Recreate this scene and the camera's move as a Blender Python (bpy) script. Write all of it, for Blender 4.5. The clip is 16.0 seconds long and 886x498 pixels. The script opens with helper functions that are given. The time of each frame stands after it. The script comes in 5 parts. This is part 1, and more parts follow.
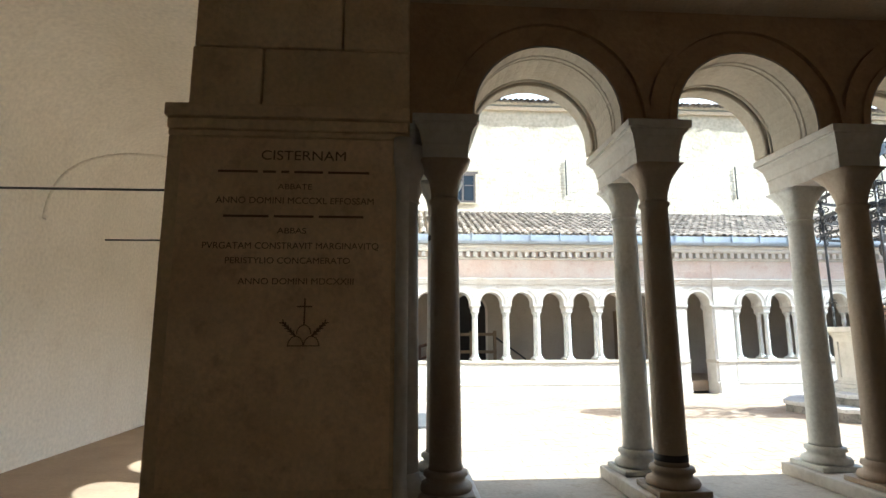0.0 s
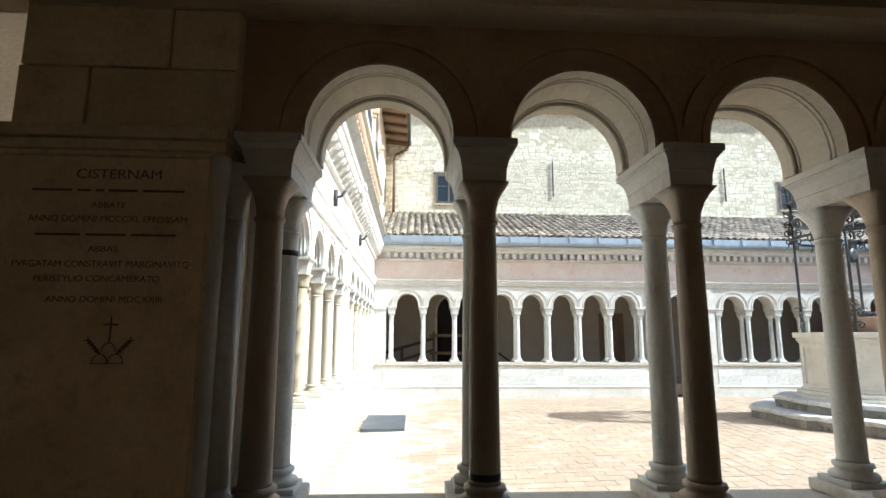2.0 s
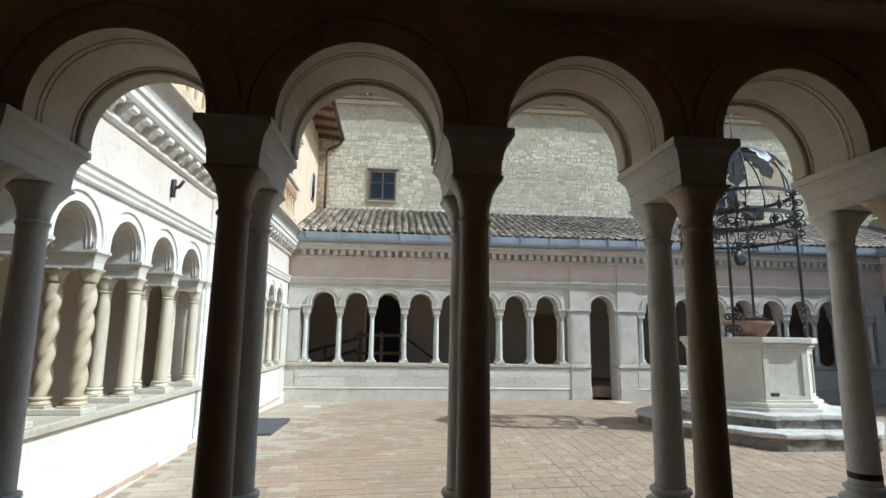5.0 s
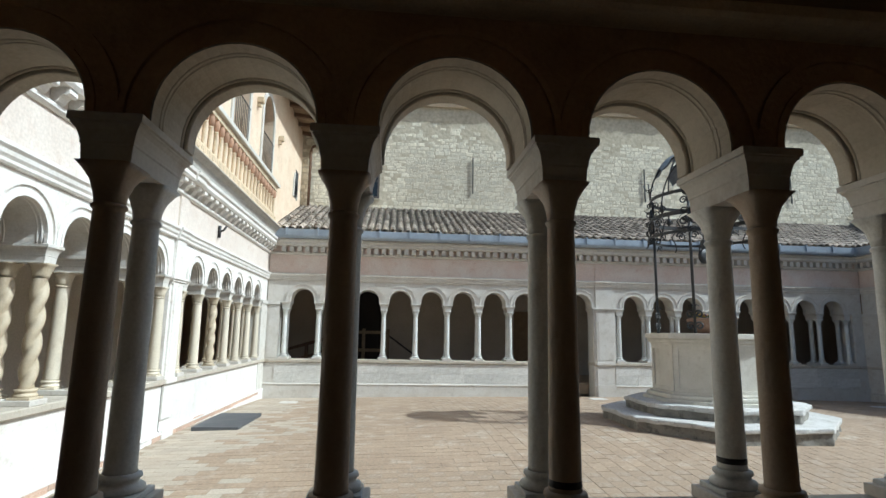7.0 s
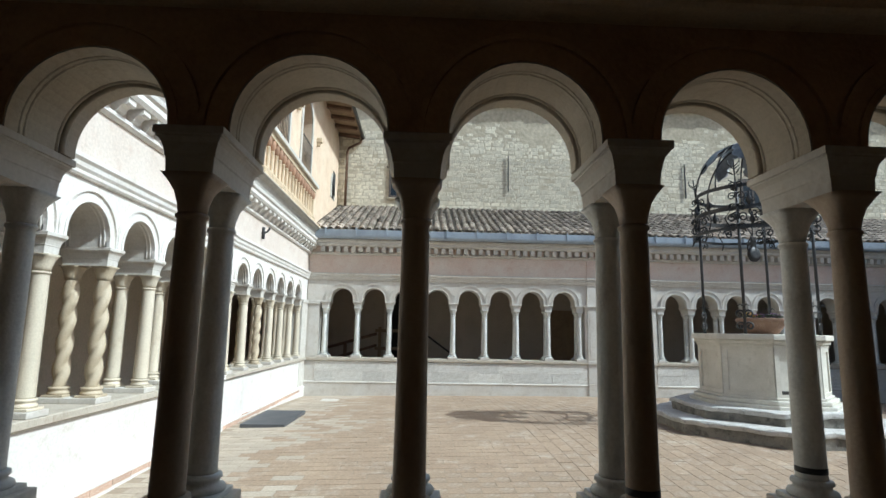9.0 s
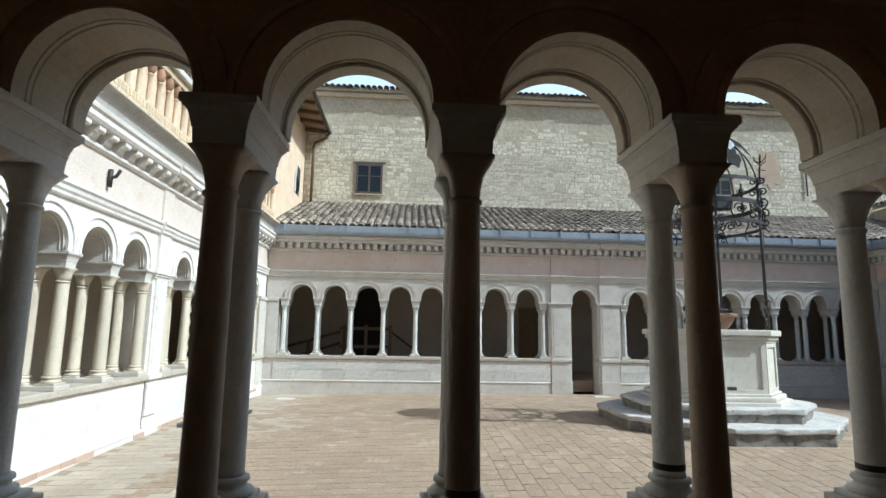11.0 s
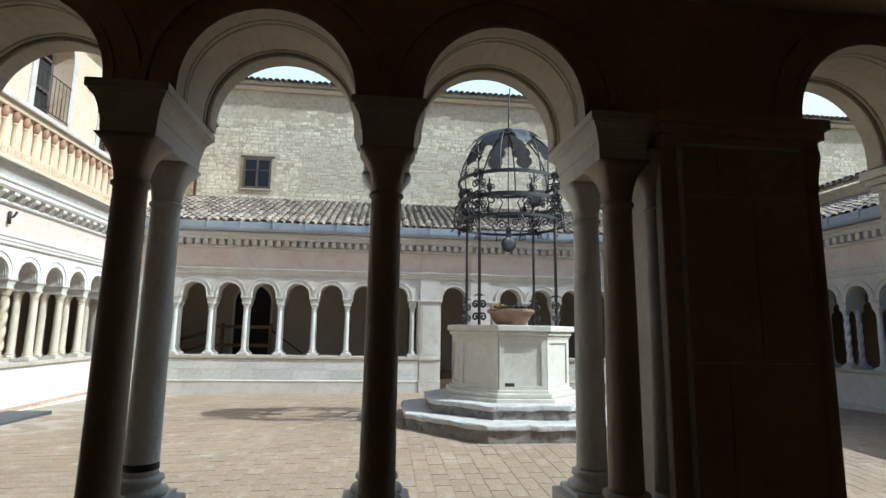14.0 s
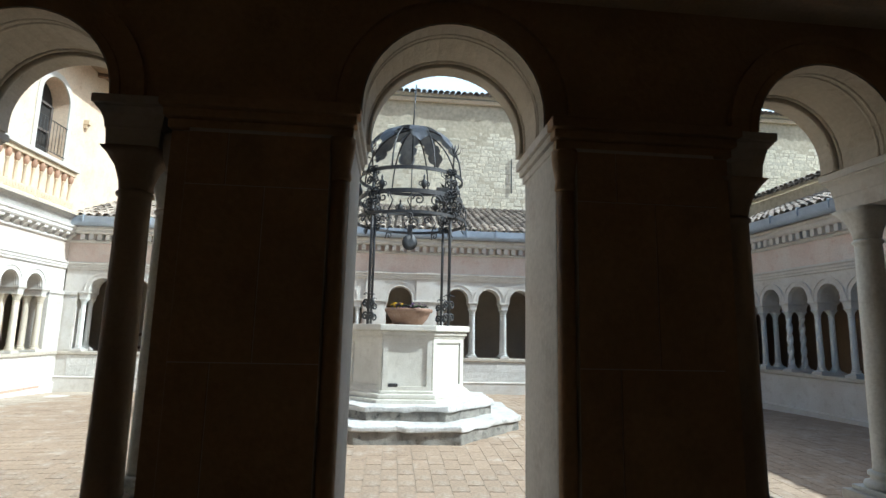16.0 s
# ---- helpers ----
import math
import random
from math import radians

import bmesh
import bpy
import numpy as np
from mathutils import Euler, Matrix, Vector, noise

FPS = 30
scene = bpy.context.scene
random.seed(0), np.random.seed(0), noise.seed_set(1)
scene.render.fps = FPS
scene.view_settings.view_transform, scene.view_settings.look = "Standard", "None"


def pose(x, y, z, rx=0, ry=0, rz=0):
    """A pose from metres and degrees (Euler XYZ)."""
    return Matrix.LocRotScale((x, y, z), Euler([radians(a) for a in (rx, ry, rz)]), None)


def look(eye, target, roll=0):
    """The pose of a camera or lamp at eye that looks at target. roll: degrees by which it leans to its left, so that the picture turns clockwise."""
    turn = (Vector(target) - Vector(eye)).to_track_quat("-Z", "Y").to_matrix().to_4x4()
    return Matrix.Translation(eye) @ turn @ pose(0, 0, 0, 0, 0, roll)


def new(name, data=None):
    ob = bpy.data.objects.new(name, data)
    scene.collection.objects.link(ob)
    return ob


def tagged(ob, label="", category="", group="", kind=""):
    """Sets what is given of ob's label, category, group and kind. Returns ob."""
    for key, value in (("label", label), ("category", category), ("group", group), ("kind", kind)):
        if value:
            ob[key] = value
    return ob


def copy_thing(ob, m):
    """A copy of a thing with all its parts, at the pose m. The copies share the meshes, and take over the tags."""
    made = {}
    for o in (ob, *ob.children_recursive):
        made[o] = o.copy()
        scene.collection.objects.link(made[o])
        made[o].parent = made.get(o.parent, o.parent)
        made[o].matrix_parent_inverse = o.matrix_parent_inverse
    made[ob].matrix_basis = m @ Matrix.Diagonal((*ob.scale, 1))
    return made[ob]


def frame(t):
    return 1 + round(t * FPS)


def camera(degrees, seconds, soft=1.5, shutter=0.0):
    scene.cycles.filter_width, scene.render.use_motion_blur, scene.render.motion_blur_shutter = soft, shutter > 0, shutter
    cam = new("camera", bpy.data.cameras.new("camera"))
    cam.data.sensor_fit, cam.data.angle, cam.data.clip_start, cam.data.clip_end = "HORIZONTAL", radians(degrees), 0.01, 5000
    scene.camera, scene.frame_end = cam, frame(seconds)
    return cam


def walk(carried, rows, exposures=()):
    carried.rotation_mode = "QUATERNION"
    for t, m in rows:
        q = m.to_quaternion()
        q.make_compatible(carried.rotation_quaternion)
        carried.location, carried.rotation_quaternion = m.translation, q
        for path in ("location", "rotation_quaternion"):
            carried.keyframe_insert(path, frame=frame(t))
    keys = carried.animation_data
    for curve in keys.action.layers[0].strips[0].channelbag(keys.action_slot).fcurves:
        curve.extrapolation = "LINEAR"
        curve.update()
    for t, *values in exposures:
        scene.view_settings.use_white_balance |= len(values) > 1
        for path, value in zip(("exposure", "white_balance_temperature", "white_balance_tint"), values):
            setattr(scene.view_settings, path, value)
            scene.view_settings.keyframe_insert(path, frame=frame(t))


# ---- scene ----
cam = camera(79.23, 16.0)
PATH = [
    (0.0, pose(-0.024, 0.011, 1.585, 99.37, 0.15, -3.85)),
    (0.5, pose(0.127, -0.096, 1.602, 99.31, 0.06, -3.72)),
    (1.0, pose(0.326, -0.182, 1.608, 99.21, -0.06, -3.44)),
    (1.5, pose(0.522, -0.190, 1.622, 99.30, -0.16, -3.25)),
    (2.0, pose(0.735, -0.058, 1.662, 99.24, -0.25, -3.21)),
    (2.5, pose(0.946, 0.066, 1.692, 99.07, -0.47, -3.05)),
    (3.0, pose(1.300, 0.107, 1.714, 99.06, -0.73, -3.12)),
    (3.5, pose(1.604, 0.159, 1.724, 99.12, -0.76, -3.42)),
    (4.0, pose(1.904, 0.191, 1.717, 99.05, -0.78, -3.87)),
    (4.5, pose(2.188, 0.188, 1.709, 99.11, -0.79, -4.44)),
    (5.0, pose(2.531, 0.179, 1.709, 99.16, -0.80, -5.23)),
    (5.2, pose(2.676, 0.170, 1.717, 99.09, -0.89, -5.57)),
    (7.3, pose(3.034, 0.012, 1.676, 98.94, -0.98, -5.54)),
    (7.5, pose(2.985, -0.001, 1.680, 98.87, -1.04, -5.64)),
    (8.0, pose(2.890, -0.031, 1.697, 98.76, -1.06, -0.61)),
    (8.2, pose(2.858, -0.035, 1.710, 98.74, -1.05, -0.91)),
    (10.3, pose(3.013, 0.206, 1.664, 98.70, -1.07, -3.14)),
    (10.5, pose(3.140, 0.213, 1.655, 98.72, -1.03, -3.27)),
    (11.0, pose(3.527, 0.221, 1.663, 98.66, -0.97, -3.71)),
    (11.5, pose(3.970, 0.223, 1.665, 98.77, -1.11, -4.35)),
    (12.0, pose(4.457, 0.205, 1.669, 98.87, -1.16, -4.83)),
    (12.5, pose(5.006, 0.171, 1.672, 98.70, -0.99, -5.53)),
    (13.0, pose(5.529, 0.152, 1.638, 98.80, -1.04, -5.99)),
    (13.5, pose(6.005, 0.212, 1.640, 98.81, -1.16, -6.57)),
    (14.0, pose(6.420, 0.223, 1.647, 98.72, -0.91, -6.73)),
    (14.5, pose(6.887, 0.226, 1.650, 98.58, -0.81, -6.90)),
    (15.0, pose(7.408, 0.204, 1.659, 98.78, -1.01, -6.58)),
    (15.2, pose(7.629, 0.166, 1.660, 98.79, -1.08, -6.47)),
    (15.6, pose(8.068, 0.135, 1.671, 98.72, -1.11, -5.99)),
    (16.0, pose(8.292, 0.151, 1.672, 98.70, -1.30, -5.44)),
]
walk(cam, PATH, exposures=[(0.0, 1.6, 5330, 0), (1.5, 1.48, 5330, 0), (2.0, 1.02, 5330, 0), (2.6, 0.58, 5330, 0), (3.0, 0.3, 5330, 0), (3.6, 0.04, 5330, 0), (4.5, -0.06, 5330, 0), (12.5, -0.1, 5330, 0), (14.5, 0.05, 5330, 0), (15.2, 0.08, 5330, 0), (16.0, 0.35, 5330, 0)])

# ---- light ----
# the sun stands high over the south-east corner; light travels along SUN
SUN = Vector((-3.54, 1.2, -3.65)).normalized()
world = bpy.data.worlds.new("sky")
scene.world = world
world.use_nodes = True
wn = world.node_tree.nodes
sky = wn.new("ShaderNodeTexSky")
sky.sky_type, sky.sun_disc = 'NISHITA', False
sky.sun_elevation = math.asin(-SUN.z)
sky.sun_rotation = math.atan2(-SUN.x, -SUN.y)
sky.air_density, sky.dust_density, sky.ozone_density = 1.0, 4.0, 1.0
wn["Background"].inputs["Strength"].default_value = 0.12
world.node_tree.links.new(sky.outputs[0], wn["Background"].inputs["Color"])
sun = new("sun", bpy.data.lights.new("sun", 'SUN'))
sun.data.energy, sun.data.angle, sun.data.color = 5.0, radians(0.55), (1.0, 0.965, 0.90)
sun.matrix_world = look((30, -15, 35), Vector((30, -15, 35)) + SUN)


# bright hazy sky far to the north
haze = bpy.data.materials.new("hazy_sky")
haze.use_nodes = True
hb = haze.node_tree.nodes["Principled BSDF"]
hb.inputs["Base Color"].default_value = (0, 0, 0, 1)
hb.inputs["Emission Color"].default_value, hb.inputs["Emission Strength"].default_value = (0.80, 0.90, 1.0, 1), 1.15
hm = bpy.data.meshes.new("backdrop")
hm.from_pydata([(-1500, 900, -20), (1500, 900, -20), (1500, 900, 900), (-1500, 900, 900)], [], [(0, 1, 2, 3)])
hm.materials.append(haze)
tagged(new("backdrop", hm), "pale bright hazy summer sky", "sky", kind="structure")

# ---- materials ----
def material(name, base, second, rough=0.8, scale=1.0, grain=25.0, bump=0.25, stain=None, stain_amount=0.5,
             island=0.0, random_object=0.0, metal=0.0, streak=1.0, speck=0.09):
    """A procedural surface: two tones mixed by broad noise, fine grain, stains and relief, in metres."""
    m = bpy.data.materials.new(name)
    m.use_nodes = True
    nt = m.node_tree
    n, l = nt.nodes, nt.links
    bsdf = n["Principled BSDF"]
    co = n.new("ShaderNodeTexCoord")
    mp = n.new("ShaderNodeMapping")
    mp.inputs["Scale"].default_value = (1, 1, streak)
    l.new(co.outputs["Object"], mp.inputs["Vector"])
    big = n.new("ShaderNodeTexNoise")
    big.inputs["Scale"].default_value, big.inputs["Detail"].default_value = 1.6 * scale, 6
    fine = n.new("ShaderNodeTexNoise")
    fine.inputs["Scale"].default_value, fine.inputs["Detail"].default_value = grain * scale, 5
    l.new(mp.outputs[0], big.inputs["Vector"])
    l.new(co.outputs["Object"], fine.inputs["Vector"])
    ramp = n.new("ShaderNodeMapRange")
    ramp.inputs["From Min"].default_value, ramp.inputs["From Max"].default_value = 0.35, 0.68
    l.new(big.outputs["Fac"], ramp.inputs["Value"])
    mix = n.new("ShaderNodeMix")
    mix.data_type = 'RGBA'
    mix.inputs["A"].default_value, mix.inputs["B"].default_value = (*base, 1), (*second, 1)
    l.new(ramp.outputs[0], mix.inputs["Factor"])
    out = mix.outputs["Result"]
    if stain:
        st = n.new("ShaderNodeTexNoise")
        st.inputs["Scale"].default_value, st.inputs["Detail"].default_value = 4.5 * scale, 8
        st.inputs["Roughness"].default_value = 0.7
        l.new(mp.outputs[0], st.inputs["Vector"])
        r2 = n.new("ShaderNodeMapRange")
        r2.inputs["From Min"].default_value, r2.inputs["From Max"].default_value = 0.52, 0.72
        r2.inputs["To Max"].default_value = stain_amount
        l.new(st.outputs["Fac"], r2.inputs["Value"])
        mx = n.new("ShaderNodeMix")
        mx.data_type = 'RGBA'
        mx.inputs["B"].default_value = (*stain, 1)
        l.new(r2.outputs[0], mx.inputs["Factor"])
        l.new(out, mx.inputs["A"])
        out = mx.outputs["Result"]
    hsv = n.new("ShaderNodeHueSaturation")
    l.new(out, hsv.inputs["Color"])
    val = n.new("ShaderNodeMapRange")
    val.inputs["To Min"].default_value, val.inputs["To Max"].default_value = 1 - speck, 1 + speck
    val.inputs["From Min"].default_value, val.inputs["From Max"].default_value = 0.3, 0.7
    l.new(fine.outputs["Fac"], val.inputs["Value"])
    fac = val.outputs[0]
    for amount, kind in ((island, "island"), (random_object, "object")):
        if amount:
            if kind == "island":
                g = n.new("ShaderNodeNewGeometry")
                src = g.outputs["Random Per Island"]
            else:
                g = n.new("ShaderNodeObjectInfo")
                src = g.outputs["Random"]
            mr = n.new("ShaderNodeMapRange")
            mr.inputs["To Min"].default_value, mr.inputs["To Max"].default_value = 1 - amount, 1 + amount
            l.new(src, mr.inputs["Value"])
            mu = n.new("ShaderNodeMath")
            mu.operation = 'MULTIPLY'
            l.new(fac, mu.inputs[0])
            l.new(mr.outputs[0], mu.inputs[1])
            fac = mu.outputs[0]
    l.new(fac, hsv.inputs["Value"])
    l.new(hsv.outputs[0], bsdf.inputs["Base Color"])
    bsdf.inputs["Roughness"].default_value, bsdf.inputs["Metallic"].default_value = rough, metal
    if bump:
        bp = n.new("ShaderNodeBump")
        bp.inputs["Strength"].default_value, bp.inputs["Distance"].default_value = bump, 0.012
        add = n.new("ShaderNodeMath")
        l.new(fine.outputs["Fac"], add.inputs[0])
        l.new(big.outputs["Fac"], add.inputs[1])
        l.new(add.outputs[0], bp.inputs["Height"])
        l.new(bp.outputs[0], bsdf.inputs["Normal"])
    return m


M_STONE = material("pale_limestone", (0.60, 0.575, 0.525), (0.53, 0.49, 0.43), 0.75, 1.2, 30, 0.2, (0.38, 0.33, 0.27), 0.6, speck=0.07)
M_WHITE = material("whitewashed_stone", (0.62, 0.60, 0.56), (0.52, 0.49, 0.435), 0.78, 1.4, 30, 0.15, (0.38, 0.32, 0.25), 0.6, speck=0.06)
M_MARBLE = material("column_marble", (0.63, 0.63, 0.60), (0.52, 0.515, 0.475), 0.55, 2.2, 30, 0.2, (0.34, 0.31, 0.26), 0.6, random_object=0.12, streak=0.35, speck=0.08)
M_CREAM = material("warm_column_stone", (0.52, 0.44, 0.315), (0.43, 0.355, 0.24), 0.65, 2.2, 30, 0.2, (0.30, 0.22, 0.14), 0.55, random_object=0.12, streak=0.35, speck=0.06)
M_PLASTER = material("gallery_plaster", (0.74, 0.68, 0.58), (0.68, 0.62, 0.52), 0.9, 0.6, 40, 0.1, (0.55, 0.47, 0.37), 0.3)
# Brown stone of the gallery side, darkened by shade put into its colour.
M_PIER_SHADED = material("pier_brown_painted_shade", (0.48, 0.325, 0.19), (0.38, 0.25, 0.14), 0.8, 1.4, 28, 0.35, (0.24, 0.15, 0.09), 0.55, random_object=0.1)
# Lighter than the other piers: stronger light at this corner is in its tone.
M_PIER_LIT = material("corner_pier_painted_light", (0.72, 0.57, 0.37), (0.60, 0.46, 0.29), 0.85, 1.8, 28, 0.4, (0.36, 0.25, 0.15), 0.55, random_object=0.08)
# Column stone for the gallery side, its shade painted as a darker brown.
M_SHAFT_SHADED = material("column_stone_painted_shade", (0.42, 0.335, 0.245), (0.33, 0.255, 0.18), 0.6, 2.2, 30, 0.2, (0.22, 0.15, 0.095), 0.55, random_object=0.15, streak=0.35, speck=0.06)
# Lighter copy of the limestone: full sun on the west arcade in its colour.
M_STONE_SUNLIT = material("limestone_painted_sunlight", (0.74, 0.715, 0.675), (0.66, 0.625, 0.57), 0.8, 1.1, 30, 0.3, (0.48, 0.39, 0.30), 0.6, speck=0.07)
M_COPING = material("lichened_coping_stone", (0.50, 0.45, 0.37), (0.42, 0.375, 0.30), 0.85, 2.0, 28, 0.3, (0.27, 0.205, 0.14), 0.6, streak=0.5)
# Cream plaster again, with the north gallery's shade mixed into its tone.
M_PLASTER_HALFSHADE = material("gallery_plaster_painted_shade", (0.50, 0.435, 0.345), (0.43, 0.37, 0.29), 0.9, 0.7, 40, 0.1, (0.34, 0.28, 0.21), 0.4)
M_SLAB = material("inscription_slab_stone", (0.78, 0.60, 0.40), (0.66, 0.49, 0.31), 0.8, 2.2, 28, 0.3, (0.42, 0.26, 0.16), 0.6)
M_BLOCK = material("parapet_block_stone", (0.68, 0.665, 0.62), (0.57, 0.55, 0.50), 0.8, 2.8, 22, 0.7, (0.36, 0.31, 0.24), 0.7, random_object=0.10, speck=0.12)
M_WELL = material("well_limestone", (0.66, 0.63, 0.55), (0.57, 0.54, 0.46), 0.8, 2.0, 28, 0.25, (0.40, 0.36, 0.28), 0.5, speck=0.06)
# Darkened copy of the gallery plaster: shade put into its colour, less bounce light.
M_PLASTER_SHADED = material("gallery_plaster_painted_deep_shade", (0.31, 0.23, 0.15), (0.25, 0.185, 0.12), 0.9, 0.6, 40, 0.1, (0.19, 0.14, 0.09), 0.4)
M_PINK = material("faded_frieze_plaster", (0.60, 0.465, 0.385), (0.64, 0.56, 0.485), 0.9, 1.0, 30, 0.15, (0.52, 0.345, 0.265), 0.7)
M_RUBBLE = material("rubble_stone", (0.65, 0.605, 0.485), (0.56, 0.51, 0.395), 0.9, 0.9, 10, 0.9, (0.42, 0.355, 0.25), 0.55, island=0.12, random_object=0.12, speck=0.16)
M_MORTAR = material("lime_mortar", (0.55, 0.49, 0.37), (0.47, 0.41, 0.30), 0.95, 0.7, 12, 0.9, (0.39, 0.325, 0.225), 0.6, speck=0.15)
M_PATCH = material("brown_plaster_patch", (0.52, 0.39, 0.27), (0.56, 0.45, 0.33), 0.95, 2.0, 24, 0.5, (0.60, 0.52, 0.40), 0.7)
M_OCHRE = material("ochre_plaster_wall", (0.66, 0.505, 0.36), (0.71, 0.585, 0.44), 0.9, 1.0, 22, 0.4, (0.52, 0.37, 0.235), 0.6)
M_TERRA = material("terracotta", (0.56, 0.45, 0.305), (0.61, 0.50, 0.355), 0.85, 2.0, 30, 0.3, (0.38, 0.27, 0.175), 0.6, random_object=0.12)
M_TILE = material("roof_tile", (0.38, 0.315, 0.25), (0.25, 0.21, 0.17), 0.9, 3.0, 30, 0.4, (0.55, 0.51, 0.43), 0.8, island=0.42, random_object=0.42)
M_BRICK = material("paving_brick", (0.345, 0.258, 0.175), (0.285, 0.208, 0.14), 0.85, 0.7, 40, 0.4, (0.44, 0.375, 0.295), 0.85, island=0.065, random_object=0.065, speck=0.17)
M_PALEBRICK = material("limestained_paving_brick", (0.45, 0.385, 0.30), (0.385, 0.315, 0.235), 0.85, 0.8, 50, 0.5, (0.34, 0.28, 0.21), 0.6, island=0.09, speck=0.12)
M_BED = material("paving_bed", (0.34, 0.275, 0.20), (0.29, 0.23, 0.165), 0.95, 1.0, 40, 0.4)
M_FLOOR = material("gallery_floor_brick", (0.38, 0.275, 0.175), (0.31, 0.22, 0.14), 0.75, 1.0, 30, 0.2, (0.24, 0.17, 0.11), 0.5)
M_STEP = material("weathered_step_stone", (0.60, 0.585, 0.55), (0.50, 0.48, 0.44), 0.85, 2.5, 25, 0.5, (0.16, 0.15, 0.13), 0.7)
M_LICHEN = material("dark_lichened_stone", (0.30, 0.28, 0.24), (0.16, 0.15, 0.13), 0.9, 2.5, 25, 0.6, (0.035, 0.034, 0.03), 0.9)
M_ZINC = material("zinc_gutter", (0.36, 0.405, 0.46), (0.28, 0.315, 0.36), 0.4, 1.5, 20, 0.1, (0.20, 0.22, 0.24), 0.4, metal=0.25, speck=0.05)
M_IRON = material("wrought_iron", (0.045, 0.047, 0.05), (0.065, 0.06, 0.056), 0.5, 6.0, 40, 0.2, metal=0.5)
M_LEAD = material("sheet_metal_leaf", (0.20, 0.21, 0.23), (0.28, 0.29, 0.30), 0.4, 6.0, 40, 0.1, metal=0.7)
M_WOOD = material("old_wood", (0.17, 0.10, 0.06), (0.12, 0.07, 0.04), 0.8, 3.0, 20, 0.3)
M_PALEWOOD = material("weathered_rail_wood", (0.28, 0.20, 0.12), (0.22, 0.15, 0.09), 0.8, 3.0, 20, 0.3)
M_FOOTBRICK = material("pale_pink_brick", (0.50, 0.32, 0.23), (0.56, 0.41, 0.31), 0.9, 3.0, 30, 0.4, (0.70, 0.60, 0.50), 0.7, random_object=0.12)
M_FRAME = material("weathered_window_frame", (0.115, 0.095, 0.08), (0.085, 0.07, 0.06), 0.8, 4.0, 30, 0.2)
M_REDCLAY = material("red_clay", (0.38, 0.235, 0.15), (0.30, 0.175, 0.11), 0.85, 4.0, 30, 0.3, random_object=0.15)
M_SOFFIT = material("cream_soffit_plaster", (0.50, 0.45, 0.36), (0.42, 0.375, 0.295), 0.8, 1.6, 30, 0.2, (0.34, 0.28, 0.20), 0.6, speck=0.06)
# Paler frieze plaster for the west side, the sun's brightness painted in.
M_PINK_SUNLIT = material("frieze_plaster_painted_sunlight", (0.60, 0.52, 0.45), (0.65, 0.58, 0.51), 0.9, 1.0, 30, 0.25, (0.50, 0.38, 0.31), 0.6)
M_SMOOTH = material("pale_cream_column_stone", (0.63, 0.565, 0.445), (0.53, 0.465, 0.35), 0.65, 2.2, 30, 0.2, (0.36, 0.28, 0.19), 0.55, random_object=0.12, streak=0.35, speck=0.06)
# Weathered cove stone; the shadow under the overhang is painted as grey.
M_COVE_SHADED = material("weathered_cove_painted_shadow", (0.45, 0.425, 0.385), (0.37, 0.35, 0.31), 0.9, 2.0, 25, 0.4, (0.25, 0.22, 0.18), 0.6)
# Near-black sheets in the openings stand for the shade of unlit rooms.
M_DARK = material("painted_interior_shade", (0.02, 0.018, 0.016), (0.03, 0.026, 0.022), 0.9)
M_SLATE = material("dark_metal_hatch", (0.06, 0.065, 0.07), (0.09, 0.09, 0.095), 0.6, 2.0, 40, 0.1)
M_INK = material("engraved_letter_shade", (0.12, 0.078, 0.048), (0.17, 0.11, 0.07), 0.9)
M_BAND = material("black_iron_strap", (0.02, 0.02, 0.02), (0.03, 0.028, 0.026), 0.5, metal=0.5)
M_POT = material("terracotta_pot", (0.21, 0.12, 0.075), (0.27, 0.165, 0.11), 0.85, 4.0, 40, 0.2, (0.5, 0.4, 0.32), 0.3)
M_LEAF = material("plant_leaf", (0.06, 0.10, 0.03), (0.04, 0.07, 0.02), 0.6, 8.0, island=0.3)
M_YELLOW = material("yellow_petal", (0.75, 0.52, 0.03), (0.7, 0.42, 0.02), 0.6)
M_VIOLET = material("violet_petal", (0.22, 0.10, 0.25), (0.35, 0.25, 0.36), 0.6)
M_SOIL = material("soil", (0.05, 0.035, 0.025), (0.07, 0.05, 0.035), 0.95)
M_EARTH = material("earth_ground", (0.20, 0.17, 0.12), (0.14, 0.13, 0.08), 0.95)
M_GLASS = bpy.data.materials.new("window_glass")
M_GLASS.use_nodes = True
gb = M_GLASS.node_tree.nodes["Principled BSDF"]
gb.inputs["Base Color"].default_value, gb.inputs["Roughness"].default_value = (0.02, 0.025, 0.03, 1), 0.08


# ---- mesh helpers ----
def part(name, bm, mat, parent=None, label=""):
    """Links a bmesh as one mesh object, under a thing or a part."""
    me = bpy.data.meshes.new(name)
    bmesh.ops.recalc_face_normals(bm, faces=bm.faces)
    bm.to_mesh(me)
    bm.free()
    me.materials.append(mat)
    ob = new(name, me)
    if parent:
        ob.parent = parent
    if label:
        ob["label"] = label
    return ob


def share(name, me, parent, x, y, z, rz=0.0):
    """One more object on a mesh that is already there."""
    ob = new(name, me)
    ob.parent = parent
    ob.matrix_basis = pose(x, y, z, 0, 0, rz)
    return ob


def empty(name, m=None):
    ob = new(name)
    ob.empty_display_size = 0.1
    if m:
        ob.matrix_world = m
    return ob


